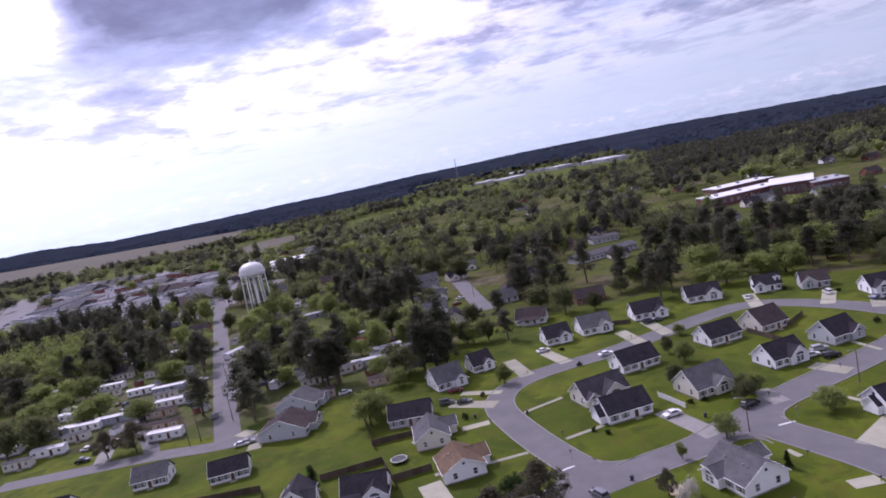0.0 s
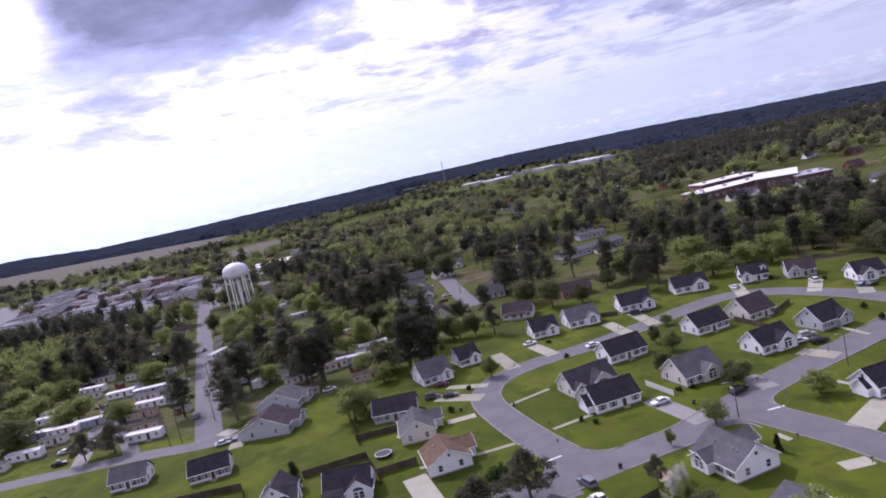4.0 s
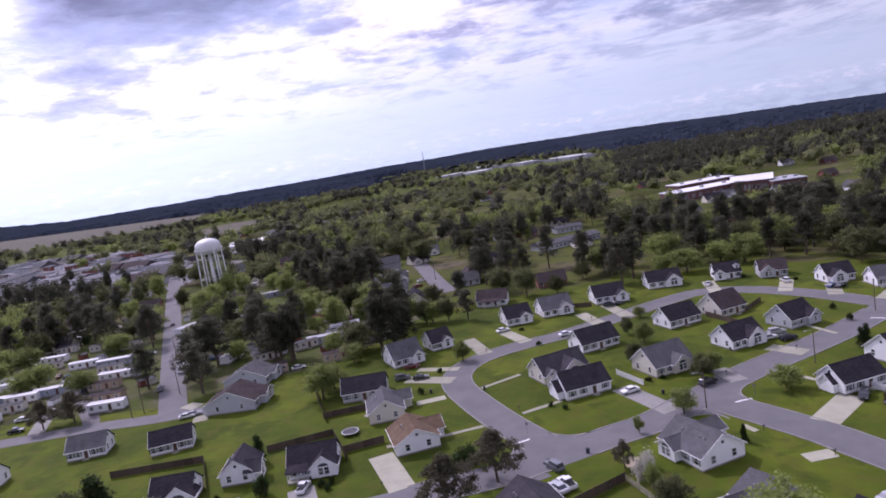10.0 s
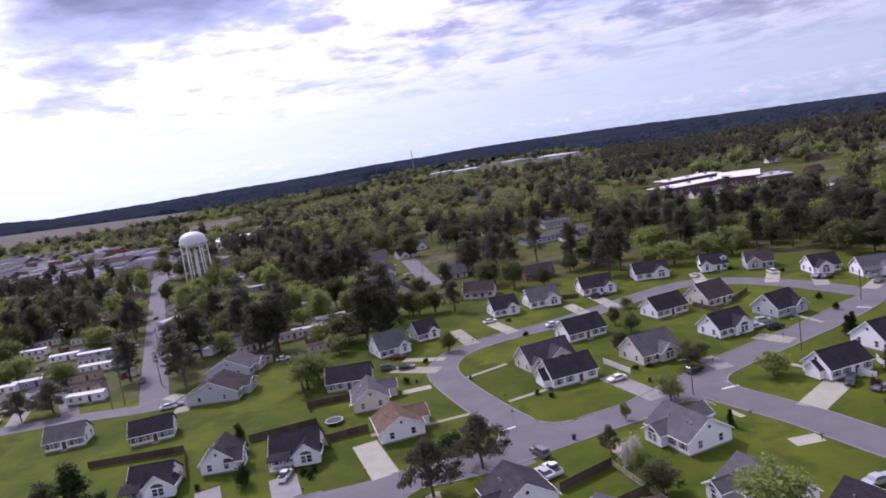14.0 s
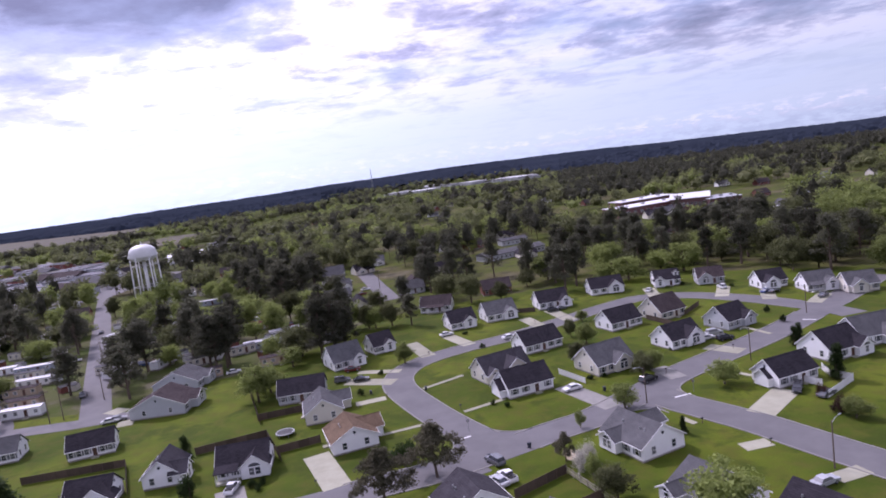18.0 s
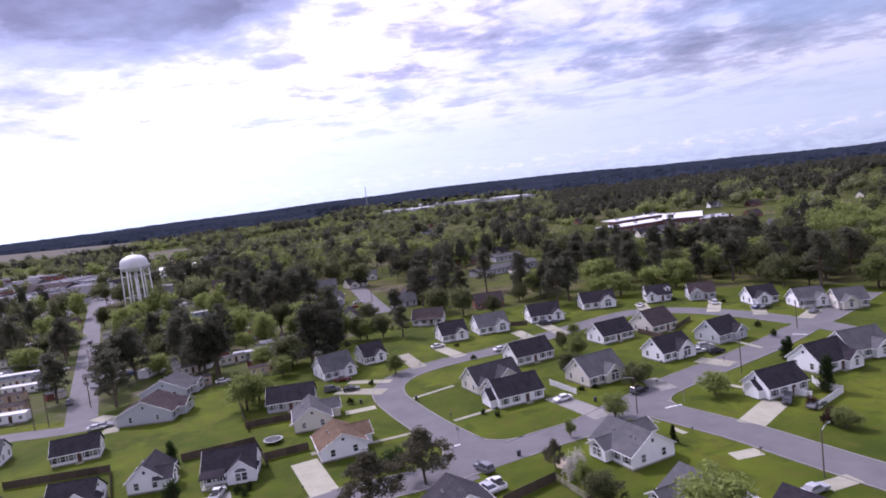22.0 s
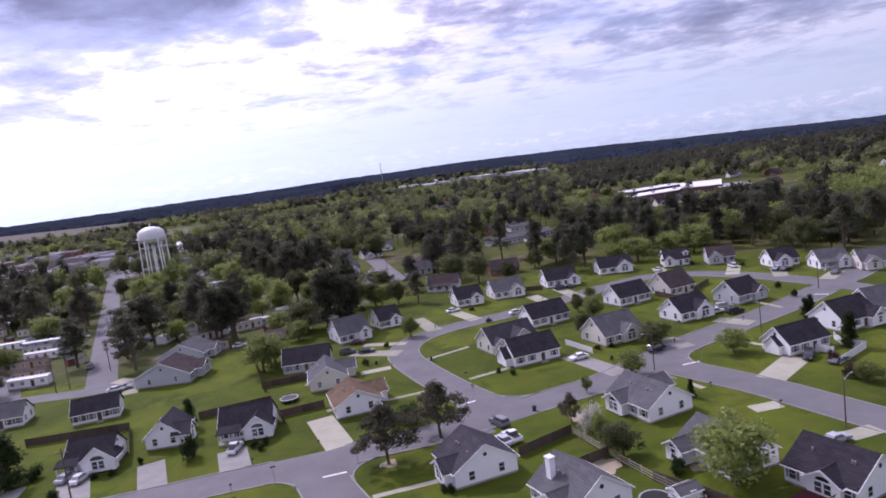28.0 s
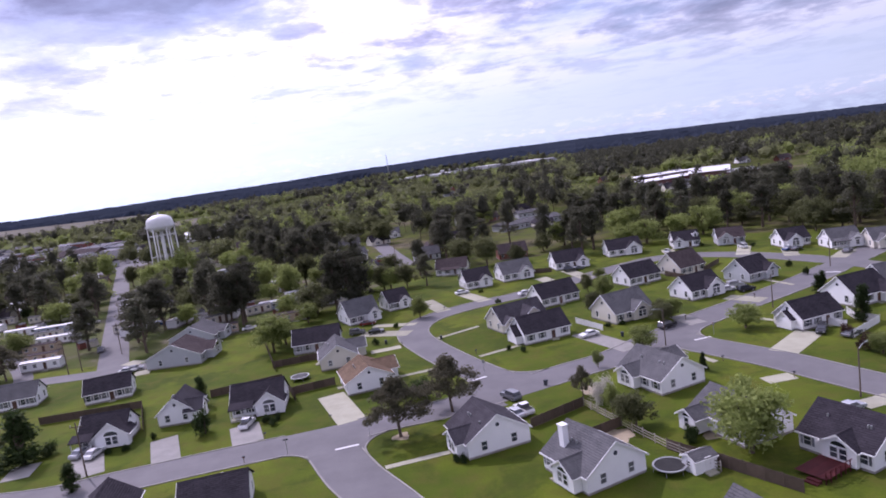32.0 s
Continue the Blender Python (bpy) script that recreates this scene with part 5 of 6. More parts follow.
for x, y in ((0.6, 148.9), (-17.7, 164.0), (54.4, 110.5), (47.3, 123.0), (-40.3, 115.2), (-41.4, 105.8), (30.0, 217.7), (51.4, 153.6), (73.1, 164.4), (-6.5, 198.1), (-28.9, 119.7)):
    mailbox(x, y, random.choice((20, 110, 200)))


def sign(x, y, rot):
    ob = thing("stop_sign", x, y, 0, rot, "red stop sign on a steel post at the corner", "sign", "stop signs")
    part("post", Shape().box(-0.04, 0.04, -0.03, 0.03, -0.3, 2.9), STEEL, ob)
    s = Shape()
    s.rings([[(0.38 * math.cos((k + 0.5) * math.pi / 4), y_, 2.5 + 0.38 * math.sin((k + 0.5) * math.pi / 4)) for k in range(8)] for y_ in (-0.05, -0.03)])
    part("plate", s, TAIL, ob)
    s = Shape()
    s.rings([[(0.37 * math.cos((k + 0.5) * math.pi / 4), y_, 2.5 + 0.37 * math.sin((k + 0.5) * math.pi / 4)) for k in range(8)] for y_ in (-0.03, -0.01)])
    part("backing", s, STEEL, ob, "bare metal back")


for row in ((-20.3, 109.8, 160), (52.4, 139.6, 200), (1.6, 135.1, 160)):
    sign(*row)
ob = thing("street_sign", -34.1, 106.6, 0, 10, "green street sign on a steel post", "sign")
part("post", Shape().box(-0.04, 0.04, -0.04, 0.04, -0.3, 2.9), STEEL, ob)
part("blade", Shape().box(-0.45, 0.45, -0.015, 0.015, 2.7, 2.9), SHUTTER, ob, "dark name blade")
part("blade", Shape().box(-0.015, 0.015, -0.45, 0.45, 2.92, 3.12), SHUTTER, ob, "dark name blade")


def bin_(x, y, rot):
    ob = thing("wheelie_bin", x, y, 0, rot, "dark plastic wheelie bin at the kerb", "bin", "wheelie bins")
    part("body", Shape().rings([[(-a, -a, z), (a, -a, z), (a, a, z), (-a, a, z)] for a, z in ((0.22, 0.05), (0.3, 1.0))]), SHUTTER, ob)
    part("lid", Shape().rings([[(-0.32, -0.32, 1.0), (0.32, -0.32, 1.0), (0.32, 0.34, 1.0), (-0.32, 0.34, 1.0)], [(-0.28, -0.25, 1.1), (0.28, -0.25, 1.1), (0.28, 0.32, 1.12), (-0.28, 0.32, 1.12)]]), SHUTTER, ob)
    for k in (-1, 1):
        place(part("wheel", wheel_mesh(), RUBBER, ob), 0, 0, 0).matrix_basis = pose(k * 0.25, 0.25, 0.12) @ Matrix.Scale(0.36, 4)


for x, y in ((12.8, 123.0), (4.6, 120.4), (34.5, 147.4), (-7.6, 165.8), (-22.3, 168.7)):
    bin_(x, y, random.uniform(0, 90))
# garden things
shed = thing("garden_shed", 27.6, 84.3, 0, 20, "small white garden shed with a grey roof", "shed")
part("wall", Shape().rings([[(u, -1.3, 0), (u, 1.3, 0), (u, 1.3, 2.0), (u, 0, 2.6), (u, -1.3, 2.0)] for u in (-1.8, 1.8)]), WHITE, shed)
gable_roof(shed, -2.0, 2.0, 2.6, 2.0, 0.46, R_GREY, 0.2, 0.08)
window(shed, -1.81, 0, 0.9, -90, 0.7, 0.7, False)
entry(shed, 0.3, -1.31, 0.1, 0, TRIM)


def trampoline(x, y, r, label, mat):
    ob = thing("trampoline", x, y, 0, 0, label, "trampoline")
    ring = [(r * math.cos(k * math.pi / 12), r * math.sin(k * math.pi / 12)) for k in range(24)]
    part("rim", Shape().rings([[(f * a, f * b, z) for a, b in ring] for f, z in ((1.0, 0.78), (1.0, 0.9), (0.88, 0.9), (0.88, 0.78))], False), STEEL, ob)
    part("mat", Shape().rings([[(0.88 * a, 0.88 * b, z) for a, b in ring] for z in (0.8, 0.83)]), mat, ob)
    for k in range(6):
        a, b = ring[k * 4]
        part("leg", Shape().tube([(a * 0.97, b * 0.97, 0), (a * 0.97, b * 0.97, 0.8)], [0.04, 0.04], 6), STEEL, ob)


trampoline(23.7, 84.8, 2.3, "round black trampoline with a pale rim in the garden", RUBBER)
trampoline(-40.8, 148.1, 2.2, "round trampoline with a pale rim in a back garden", R_GREY)
deck = thing("deck", 42.2, 79.7, 0, 28, "red-stained wooden deck with a railing behind the house", "deck")
REDWOOD = surface("red_deck_stain", (0.070, 0.012, 0.014), (0.095, 0.018, 0.018), 1, 0.8, 0.2, 10, 0.2)
for k in range(14):
    part("plank", Shape().box(-3.5, 3.5, -2 + k * 0.3, -1.72 + k * 0.3, 0.6, 0.64), REDWOOD, deck)
for k in range(8):
    part("baluster_post", Shape().box(-3.5 + k - 0.05, -3.4 + k, -2.05, -1.95, 0, 1.6), REDWOOD, deck)
part("rail", Shape().box(-3.5, 3.5, -2.06, -1.94, 1.5, 1.58), REDWOOD, deck)
for k in range(5):
    part("baluster_post", Shape().box(3.42, 3.52, -2.0 + k, -1.9 + k, 0, 1.6), REDWOOD, deck)
part("rail", Shape().box(3.41, 3.53, -2.0, 2.1, 1.5, 1.58), REDWOOD, deck)
part("stair", Shape().box(-4.6, -3.5, -1.5, 0.2, 0.0, 0.2).box(-4.1, -3.5, -1.5, 0.2, 0.2, 0.4), REDWOOD, deck)

# ---- trees ----
bm = bmesh.new()
bmesh.ops.create_icosphere(bm, subdivisions=1, radius=1.0)
bm.verts.ensure_lookup_table()
ICO_V, ICO_F = np.array([v.co[:] for v in bm.verts]), [tuple(v.index for v in f.verts) for f in bm.faces]
bm.free()
rng = np.random.default_rng(7)


class Bulk:
    """Verts and triangles gathered in arrays, for many small pieces in one mesh."""

    def __init__(self):
        self.v, self.f, self.n = [], [], 0

    def clump(self, c, r, rough=0.28):
        V, F = ICO_V, ICO_F
        p = V * (1 + rng.uniform(-rough, rough, (len(V), 1))) * np.array(r) + np.array(c)
        self.v.append(p)
        self.f.append(np.array(F) + self.n)
        self.n += len(V)

    def leaves(self, centres, size):
        k = len(centres)
        if not k:
            return
        d1, d2 = rng.normal(size=(k, 3)), rng.normal(size=(k, 3))
        d1 /= np.linalg.norm(d1, axis=1)[:, None]
        d2 /= np.linalg.norm(d2, axis=1)[:, None]
        s = size * rng.uniform(0.6, 1.4, (k, 1))
        tri = np.stack([centres - s * d1, centres + s * d1, centres + s * 1.5 * d2], 1).reshape(-1, 3)
        self.v.append(tri)
        self.f.append(np.arange(3 * k).reshape(-1, 3) + self.n)
        self.n += 3 * k

    def mesh(self, name, mat):
        me = bpy.data.meshes.new(name)
        me.from_pydata(np.concatenate(self.v).tolist(), [], np.concatenate(self.f).tolist())
        me.materials.append(mat)
        me.update()
        return me


def shell(n, c, r, inner=0.55):
    d = rng.normal(size=(n, 3))
    d /= np.linalg.norm(d, axis=1)[:, None]
    return np.array(c) + d * rng.uniform(inner, 1.0, (n, 1)) * np.array(r)


def crown_points(kind, h, r, n):
    """Middles of the foliage clumps of a tree."""
    if kind == "dark":
        # an open-grown pine: tiers of flat tufts at the ends of spreading limbs
        z = h * rng.uniform(0.34, 0.98, n)
        u = (z / h - 0.34) / 0.64
        reach = r * (0.62 + 0.55 * np.sin(np.pi * np.minimum(u + 0.18, 1.0)) - 0.55 * u) * np.sqrt(rng.uniform(0.10, 1.0, n))
        a = rng.uniform(0, 2 * math.pi, n)
        return np.stack([reach * np.cos(a), reach * np.sin(a), z], 1), (0.25 * r, 0.25 * r, 0.14 * r)
    if kind in ("oak", "spring"):
        base = shell(n, (0, 0, h * 0.54), (r * 0.78, r * 0.78, h * 0.38), 0.35)
        base[:, :2] *= 1 + 0.15 * rng.normal(size=(n, 1))
        return base, (0.32 * r, 0.32 * r, 0.29 * r)
    if kind == "pine":
        z = h * rng.uniform(0.30, 0.97, n)
        reach = r * (1.05 - 0.72 * ((z / h - 0.30) / 0.67) ** 1.3) * np.sqrt(rng.uniform(0.04, 0.95, n))
        a = rng.uniform(0, 2 * math.pi, n)
        return np.stack([reach * np.cos(a), reach * np.sin(a), z], 1), (0.38 * r, 0.38 * r, 0.26 * r)
    if kind == "cedar":
        z = h * rng.uniform(0.06, 0.97, n)
        reach = r * (1.0 - 0.9 * (z / h) ** 1.4) * rng.uniform(0.2, 0.85, n)
        a = rng.uniform(0, 2 * math.pi, n)
        return np.stack([reach * np.cos(a), reach * np.sin(a), z], 1), (0.40 * r, 0.40 * r, 0.10 * h)
    return shell(n, (0, 0, h * 0.5), (r * 0.78, r * 0.78, h * 0.40), 0.3), (0.34 * r, 0.34 * r, 0.30 * h)


LEAF = {"dark": L_DARK, "oak": L_OAK, "spring": L_SPRING, "pine": L_PINE, "cedar": L_SHRUB, "shrub": L_SHRUB, "purple": L_RED, "blossom": L_BLOSSOM}
TREE_LABEL = {"dark": "dark open-crowned pine with a bare trunk on a lawn", "oak": "broadleaf tree in full dark-green leaf on grass", "spring": "broadleaf tree in fresh yellow-green leaf", "pine": "tall dark pine with a bare lower trunk",
              "cedar": "slender dark conical evergreen beside a house", "shrub": "dense dark-green shrub beside a lawn", "purple": "shrub with reddish purple leaves", "blossom": "small tree covered in white blossom beside a house"}


def tree_proto(kind, h, r):
    ob = thing("shrub" if kind in ("shrub", "purple") else "tree", 0, 0, 0, 0, TREE_LABEL[kind], "shrub" if kind in ("shrub", "purple") else "tree", "trees")
    n = {"dark": 64, "oak": 42, "spring": 38, "pine": 40, "cedar": 36, "shrub": 16, "purple": 14, "blossom": 26}[kind]
    pts, rad = crown_points(kind, h, r, n)
    s = Shape()
    bend = rng.uniform(-0.3, 0.3, 2)
    thick = 0.028 * h if kind != "pine" else 0.022 * h
    stem = [(0, 0, -0.3), (bend[0] * 0.4, bend[1] * 0.4, h * 0.25), (bend[0], bend[1], h * 0.5), (0, 0, h * (0.75 if kind in ("oak", "spring") else 0.95))]
    s.tube(stem, [thick, thick * 0.8, thick * 0.6, thick * 0.15], 7)
    for p in pts[::3]:
        z0 = max(h * 0.18, p[2] - 0.22 * h)
        s.tube([(bend[0] * 0.6, bend[1] * 0.6, z0), tuple(0.55 * p + 0.45 * np.array((0, 0, p[2]))), tuple(p)], [thick * 0.4, thick * 0.25, thick * 0.08], 5)
    part("trunk", s, BARK, ob)
    b = Bulk()
    for p in pts:
        grown = np.array(rad) * rng.uniform(0.75, 1.3)
        count = {"dark": 110, "pine": 112, "cedar": 110, "shrub": 150, "purple": 150, "blossom": 70}.get(kind, 125)
        b.leaves(shell(count, p, grown * 1.15, 0.15), {"dark": 0.040, "pine": 0.068, "cedar": 0.075}.get(kind, 0.052) * r + 0.02)
    part("crown", b.mesh("crown", LEAF[kind]), LEAF[kind], ob)
    return ob


TREES = {}
for kind, count, h, r in (("dark", 2, 9, 4.5), ("oak", 4, 10, 4.5), ("spring", 3, 10, 4.2), ("pine", 4, 16, 3.6), ("cedar", 2, 7, 1.5), ("shrub", 2, 2.5, 1.6), ("purple", 1, 3, 1.7), ("blossom", 1, 4, 2)):
    TREES[kind] = [[tree_proto(kind, h, r), h, r, False] for _ in range(count)]


def tree(kind, x, y, h, r):
    pick = random.choice(TREES[kind])
    ob, h0, r0, done = pick
    m = pose(x, y, 0, 0, 0, random.uniform(0, 360)) @ Matrix.Diagonal((r / r0, r / r0, h / h0, 1))
    BLOCKED.append((x, y, 0.7 * r))
    if not done:
        pick[3] = True
        ob.matrix_basis = m
        return ob
    return copy_thing(ob, m @ Matrix.Diagonal((*(1 / k for k in ob.scale), 1)))


for row in (
    ("dark", -14.7, 108.0, 10.5, 5.4), ("dark", -5.6, 116.1, 10.5, 5.2), ("shrub", -11.9, 124.9, 4.5, 3.4), ("spring", 35.7, 86.6, 11.5, 6.0),
    ("oak", 23.5, 99.7, 6.0, 3.6), ("dark", 18.4, 115.2, 5.5, 2.0), ("spring", 21.5, 106.4, 5.5, 1.6), ("spring", 24.4, 128.8, 4.2, 1.2),
    ("spring", 60.2, 141.5, 6.0, 4.0), ("spring", 35.7, 135.4, 6.0, 3.4), ("oak", 33.4, 167.8, 7.0, 3.4), ("oak", 47.5, 158.9, 5.0, 2.4),
    ("cedar", 88.7, 161.1, 5.5, 1.6), ("cedar", 82.2, 135.2, 8.0, 2.4), ("purple", 73.9, 127.5, 2.6, 1.8), ("purple", 72.2, 119.0, 3.2, 2.4),
    ("spring", 73.6, 116.0, 4.2, 3.0), ("cedar", -60.5, 139.1, 6.5, 1.7), ("shrub", -53.8, 121.8, 4.5, 2.8), ("cedar", -87.9, 118.9, 10.5, 4.4), ("cedar", -69.8, 103.6, 5.0, 1.8), ("oak", -95.5, 121.0, 7.0, 3.6), ("shrub", -84.5, 121.6, 2.6, 2.2), ("shrub", -91.0, 113.8, 2.0, 2.0), ("blossom", 20.6, 110.6, 4.2, 2.2), ("blossom", 22.8, 114.6, 3.6, 1.8), ("cedar", 42.2, 119.6, 3.6, 0.9), ("shrub", 29.2, 92.4, 2.2, 2.0),
    ("spring", -53.9, 175.5, 11.0, 5.8), ("spring", -52.3, 182.7, 8.0, 5.0),
):
    tree(*row)
for row in (
    ("spring", -50.7, 206.8, 7.0, 4.5), ("oak", -29.1, 245.1, 10.0, 5.0), ("oak", -20.4, 244.5, 10.0, 4.8), ("pine", -12.8, 241.4, 12.0, 3.6),
    ("spring", -13.9, 192.5, 7.0, 3.2), ("pine", -41.0, 207.3, 20.7, 5.0), ("pine", -36.6, 207.8, 22.0, 5.2), ("pine", -33.9, 212.3, 18.3, 4.3),
    ("pine", -78.2, 216.3, 18.3, 4.3), ("pine", -74.8, 216.7, 19.5, 4.5), ("pine", -84.9, 226.6, 17.1, 4.3), ("pine", -84.4, 260.0, 19.5, 4.3),
    ("spring", -74.8, 254.1, 8.0, 4.4), ("dark", -144.1, 182.7, 9.0, 4.4), ("dark", -135.6, 185.2, 10.0, 5.8), ("spring", -152.5, 216.7, 9.0, 6.0),
    ("oak", -175.7, 277.5, 10.0, 6.0), ("oak", -180.0, 359.8, 12.0, 5.0), ("spring", -123.4, 307.2, 8.0, 4.4), ("spring", -100.1, 231.5, 8.0, 5.0),
    ("pine", -80.3, 216.9, 19.5, 5.0), ("pine", -75.3, 221.1, 20.7, 5.4), ("pine", -109.8, 225.6, 17.1, 5.0),
):
    tree(*row)
for row in (
    ("pine", -106.2, 227.4, 18.3, 4.8), ("pine", -44.3, 235.1, 22.0, 5.4), ("pine", -38.4, 239.9, 23.2, 5.4), ("oak", -58.6, 241.9, 7.0, 4.6),
    ("spring", -48.3, 233.3, 6.5, 4.4), ("oak", -27.4, 274.8, 10.0, 5.0), ("pine", -16.1, 268.2, 14.6, 4.3), ("spring", -226.8, 369.8, 10.0, 6.0),
    ("shrub", -203.8, 301.0, 5.0, 4.0), ("pine", -4.8, 301.2, 18.3, 5.0), ("pine", 6.2, 306.8, 19.5, 5.2), ("oak", 24.0, 264.6, 8.0, 4.4),
    ("pine", 50.5, 263.6, 19.5, 5.4), ("pine", 56.7, 270.9, 22.0, 5.4), ("spring", 67.9, 268.9, 9.0, 4.4), ("oak", 37.7, 284.5, 9.0, 4.6),
    ("spring", 44.9, 212.6, 4.0, 2.4), ("spring", 39.9, 186.3, 7.0, 3.4), ("spring", 49.2, 156.9, 5.5, 2.8), ("oak", 37.5, 196.2, 6.0, 2.6), ("oak", 45.6, 153.4, 5.5, 3.0), ("cedar", 86.9, 160.3, 5.0, 1.4),
    ("oak", -1.8, 312.6, 9.0, 4.5), ("shrub", 78.9, 141.1, 2.0, 1.3), ("shrub", 97.3, 193.5, 1.8, 1.2), ("shrub", 95.6, 181.1, 2.0, 1.2),
    ("shrub", -20.7, 184.6, 1.6, 1.0), ("shrub", -25.1, 168.9, 1.8, 1.3),
):
    tree(*row)
# tall dark trees behind the trailer park and along the middle street
for row in (
    ("pine", -76.3, 317.4, 21.0, 7.0), ("oak", -88.4, 343.4, 15.0, 7.5), ("pine", -68.4, 323.6, 22.0, 7.0), ("oak", -51.2, 437.7, 17.0, 9.0), ("oak", -43.1, 396.1, 16.0, 8.0),
    ("oak", -133.1, 508.2, 15.0, 8.5), ("oak", -14.3, 412.4, 16.0, 9.0), ("spring", -132.1, 326.2, 9.0, 5.2), ("spring", -60.9, 222.2, 8.0, 5.0), ("spring", -26.6, 244.7, 9.0, 4.6),
    ("pine", -64.6, 339.1, 22.0, 6.5), ("pine", -99.6, 342.7, 21.0, 6.0), ("oak", -63.2, 430.4, 15.0, 8.0), ("spring", 9.5, 333.8, 11.0, 6.0),
):
    tree(*row)
# low shrubs along house fronts
for x, y in ((8.3, 148.9), (11.3, 146.3), (33.5, 156.7), (37.1, 156.9), (59.5, 170.2), (65.3, 171.3), (-42.2, 123.3), (-40.1, 123.9), (-40.6, 121.5), (-71.0, 118.1),
             (-68.0, 118.6), (-64.3, 122.5), (-4.2, 95.0), (-5.5, 96.1), (91.4, 245.0), (104.5, 232.0), (69.8, 135.8), (121.6, 217.8), (10.0, 198.1), (5.9, 217.2)):
    tree("shrub", x, y, random.uniform(1.0, 1.6), random.uniform(0.8, 1.3))

# ---- woods by scatter ----


def inside(x, y, poly):
    hit = False
    for (a, b), (c, d) in zip(poly, poly[1:] + poly[:1]):
        if (b > y) != (d > y) and x < (c - a) * (y - b) / (d - b) + a:
            hit = not hit
    return hit


SUB = [(-150, 40), (-150, 188), (-70, 200), (-46, 214), (-30, 240), (0, 262), (55, 268), (105, 258), (150, 228), (180, 150), (120, 30)]
TOWN = [(-640, 560), (-230, 440), (-215, 560), (-330, 640), (-560, 960), (-900, 1000)]
FIELDS = [[(-1330, 1230), (-980, 1290), (-680, 1260), (-620, 1400), (-780, 1900), (-1900, 2000), (-2100, 1600)], [(-290, 1010), (-100, 1080), (-90, 1330), (-330, 1330)], [(-560, 1010), (-330, 960), (-330, 1150), (-480, 1230)],
          [(310, 560), (420, 520), (430, 600), (330, 640)]]
CLEAR = [[(-172, 186), (-118, 186), (-150, 264), (-188, 264)], [(-1150, 860), (-700, 930), (-560, 1000), (-560, 1160), (-980, 1160), (-1300, 1060)], [(-73.4, 380.6), (-64.0, 429.9), (-30.5, 454.0), (-21.1, 305.6), (-40.0, 244.8)], [(16.0, 329.2), (27.7, 435.5), (73.9, 412.0), (55.8, 313.0)], [(106.9, 410.3), (140.7, 502.3), (235.9, 484.2), (198.8, 402.6), (156.6, 396.8)]]
WEST = [(-190, 250), (-195, 290), (-222, 375), (-275, 470), (-400, 500), (-470, 480), (-250, 270)]
# close stands of tall trees, with the share of pines in each
GROVES = [([(-136, 455), (-110, 340), (-82, 314), (-62, 312), (-74, 400)], 0.75), ([(-118, 560), (-92, 449), (-58, 425), (-42, 440), (-52, 530)], 0.35), ([(-36, 480), (-28, 402), (0, 368), (21, 360), (24, 430)], 0.55),
          ([(92, 400), (76, 325), (84, 296), (99, 284), (121, 349)], 0.55), ([(112, 325), (98, 283), (118, 264), (152, 232), (200, 262), (186, 330)], 0.28), ([(41, 319), (37, 291), (56, 274), (65, 306)], 0.6),
          ([(-175, 520), (-150, 470), (-118, 470), (-122, 560)], 0.5), ([(24, 520), (40, 465), (92, 470), (100, 540)], 0.3)]


def density(x, y):
    if inside(x, y, SUB) or any(inside(x, y, f) for f in FIELDS):
        return 0.0
    n = 0.5 + 0.5 * noise.noise(Vector((x * 0.012, y * 0.012, 3.1)))
    if any(inside(x, y, g) for g, _ in GROVES):
        return 1.0
    if any(inside(x, y, f) for f in CLEAR):
        return 0.10 if y < 800 else 0.22
    if inside(x, y, TOWN):
        return 0.14
    if inside(x, y, PARK):
        return 0.70 * n + 0.26
    if inside(x, y, WEST):
        return 0.90
    if y < 430 and x > -70:
        return 0.80 if x > 75 else 0.06 + 0.55 * n
    if x > 0.17 * y and y > 900:
        return 0.85
    v = noise.noise(Vector((x * 0.009, y * 0.007, 21.0))) + 0.5 * noise.noise(Vector((x * 0.03, y * 0.03, 4.0)))
    return 0.17 + 0.73 * min(max((v + 0.06) / 0.22, 0.0), 1.0)


def species(x, y):
    n = 1.25 * noise.noise(Vector((x * 0.013, y * 0.013, 9.0))) + random.uniform(-0.26, 0.26)
    if inside(x, y, PARK):
        n -= 0.22
    far_off = y > 430
    for g, pines in GROVES:
        if inside(x, y, g):
            pick = random.random()
            return "pine" if pick < pines else "oak" if pick < pines + 0.6 * (1 - pines) else "spring"
    if y > 650 and x > 0.2 * y:
        n += 0.3 if y < 900 else 0.45
    return "pine" if n > (0.16 if far_off else 0.08) else "oak" if n > (-0.42 if y > 700 else -0.24) else "spring"


def edge_of(az):
    """How far off the unbroken woods begin, by bearing in radians."""
    return float(np.interp(math.degrees(az), [-45, -9, -6, 8.5, 11.5, 40], [1750, 1750, 2250, 2050, 1420, 1380]))


def before_factory(x, y):
    """The open ground on the near side of the factories."""
    a, r = math.atan2(x, y), math.hypot(x, y)
    return any(min(a0, a1) - 0.01 < a < max(a0, a1) + 0.01 and r0 - 330 < r < r0 + 40 for a0, a1, r0 in FACTORIES)


def before_school(x, y):
    """The open grounds in front of the school."""
    a, r = math.atan2(x, y), math.hypot(x, y)
    return SCHOOL_SPAN[0] < a < SCHOOL_SPAN[1] and 425 < r < 680


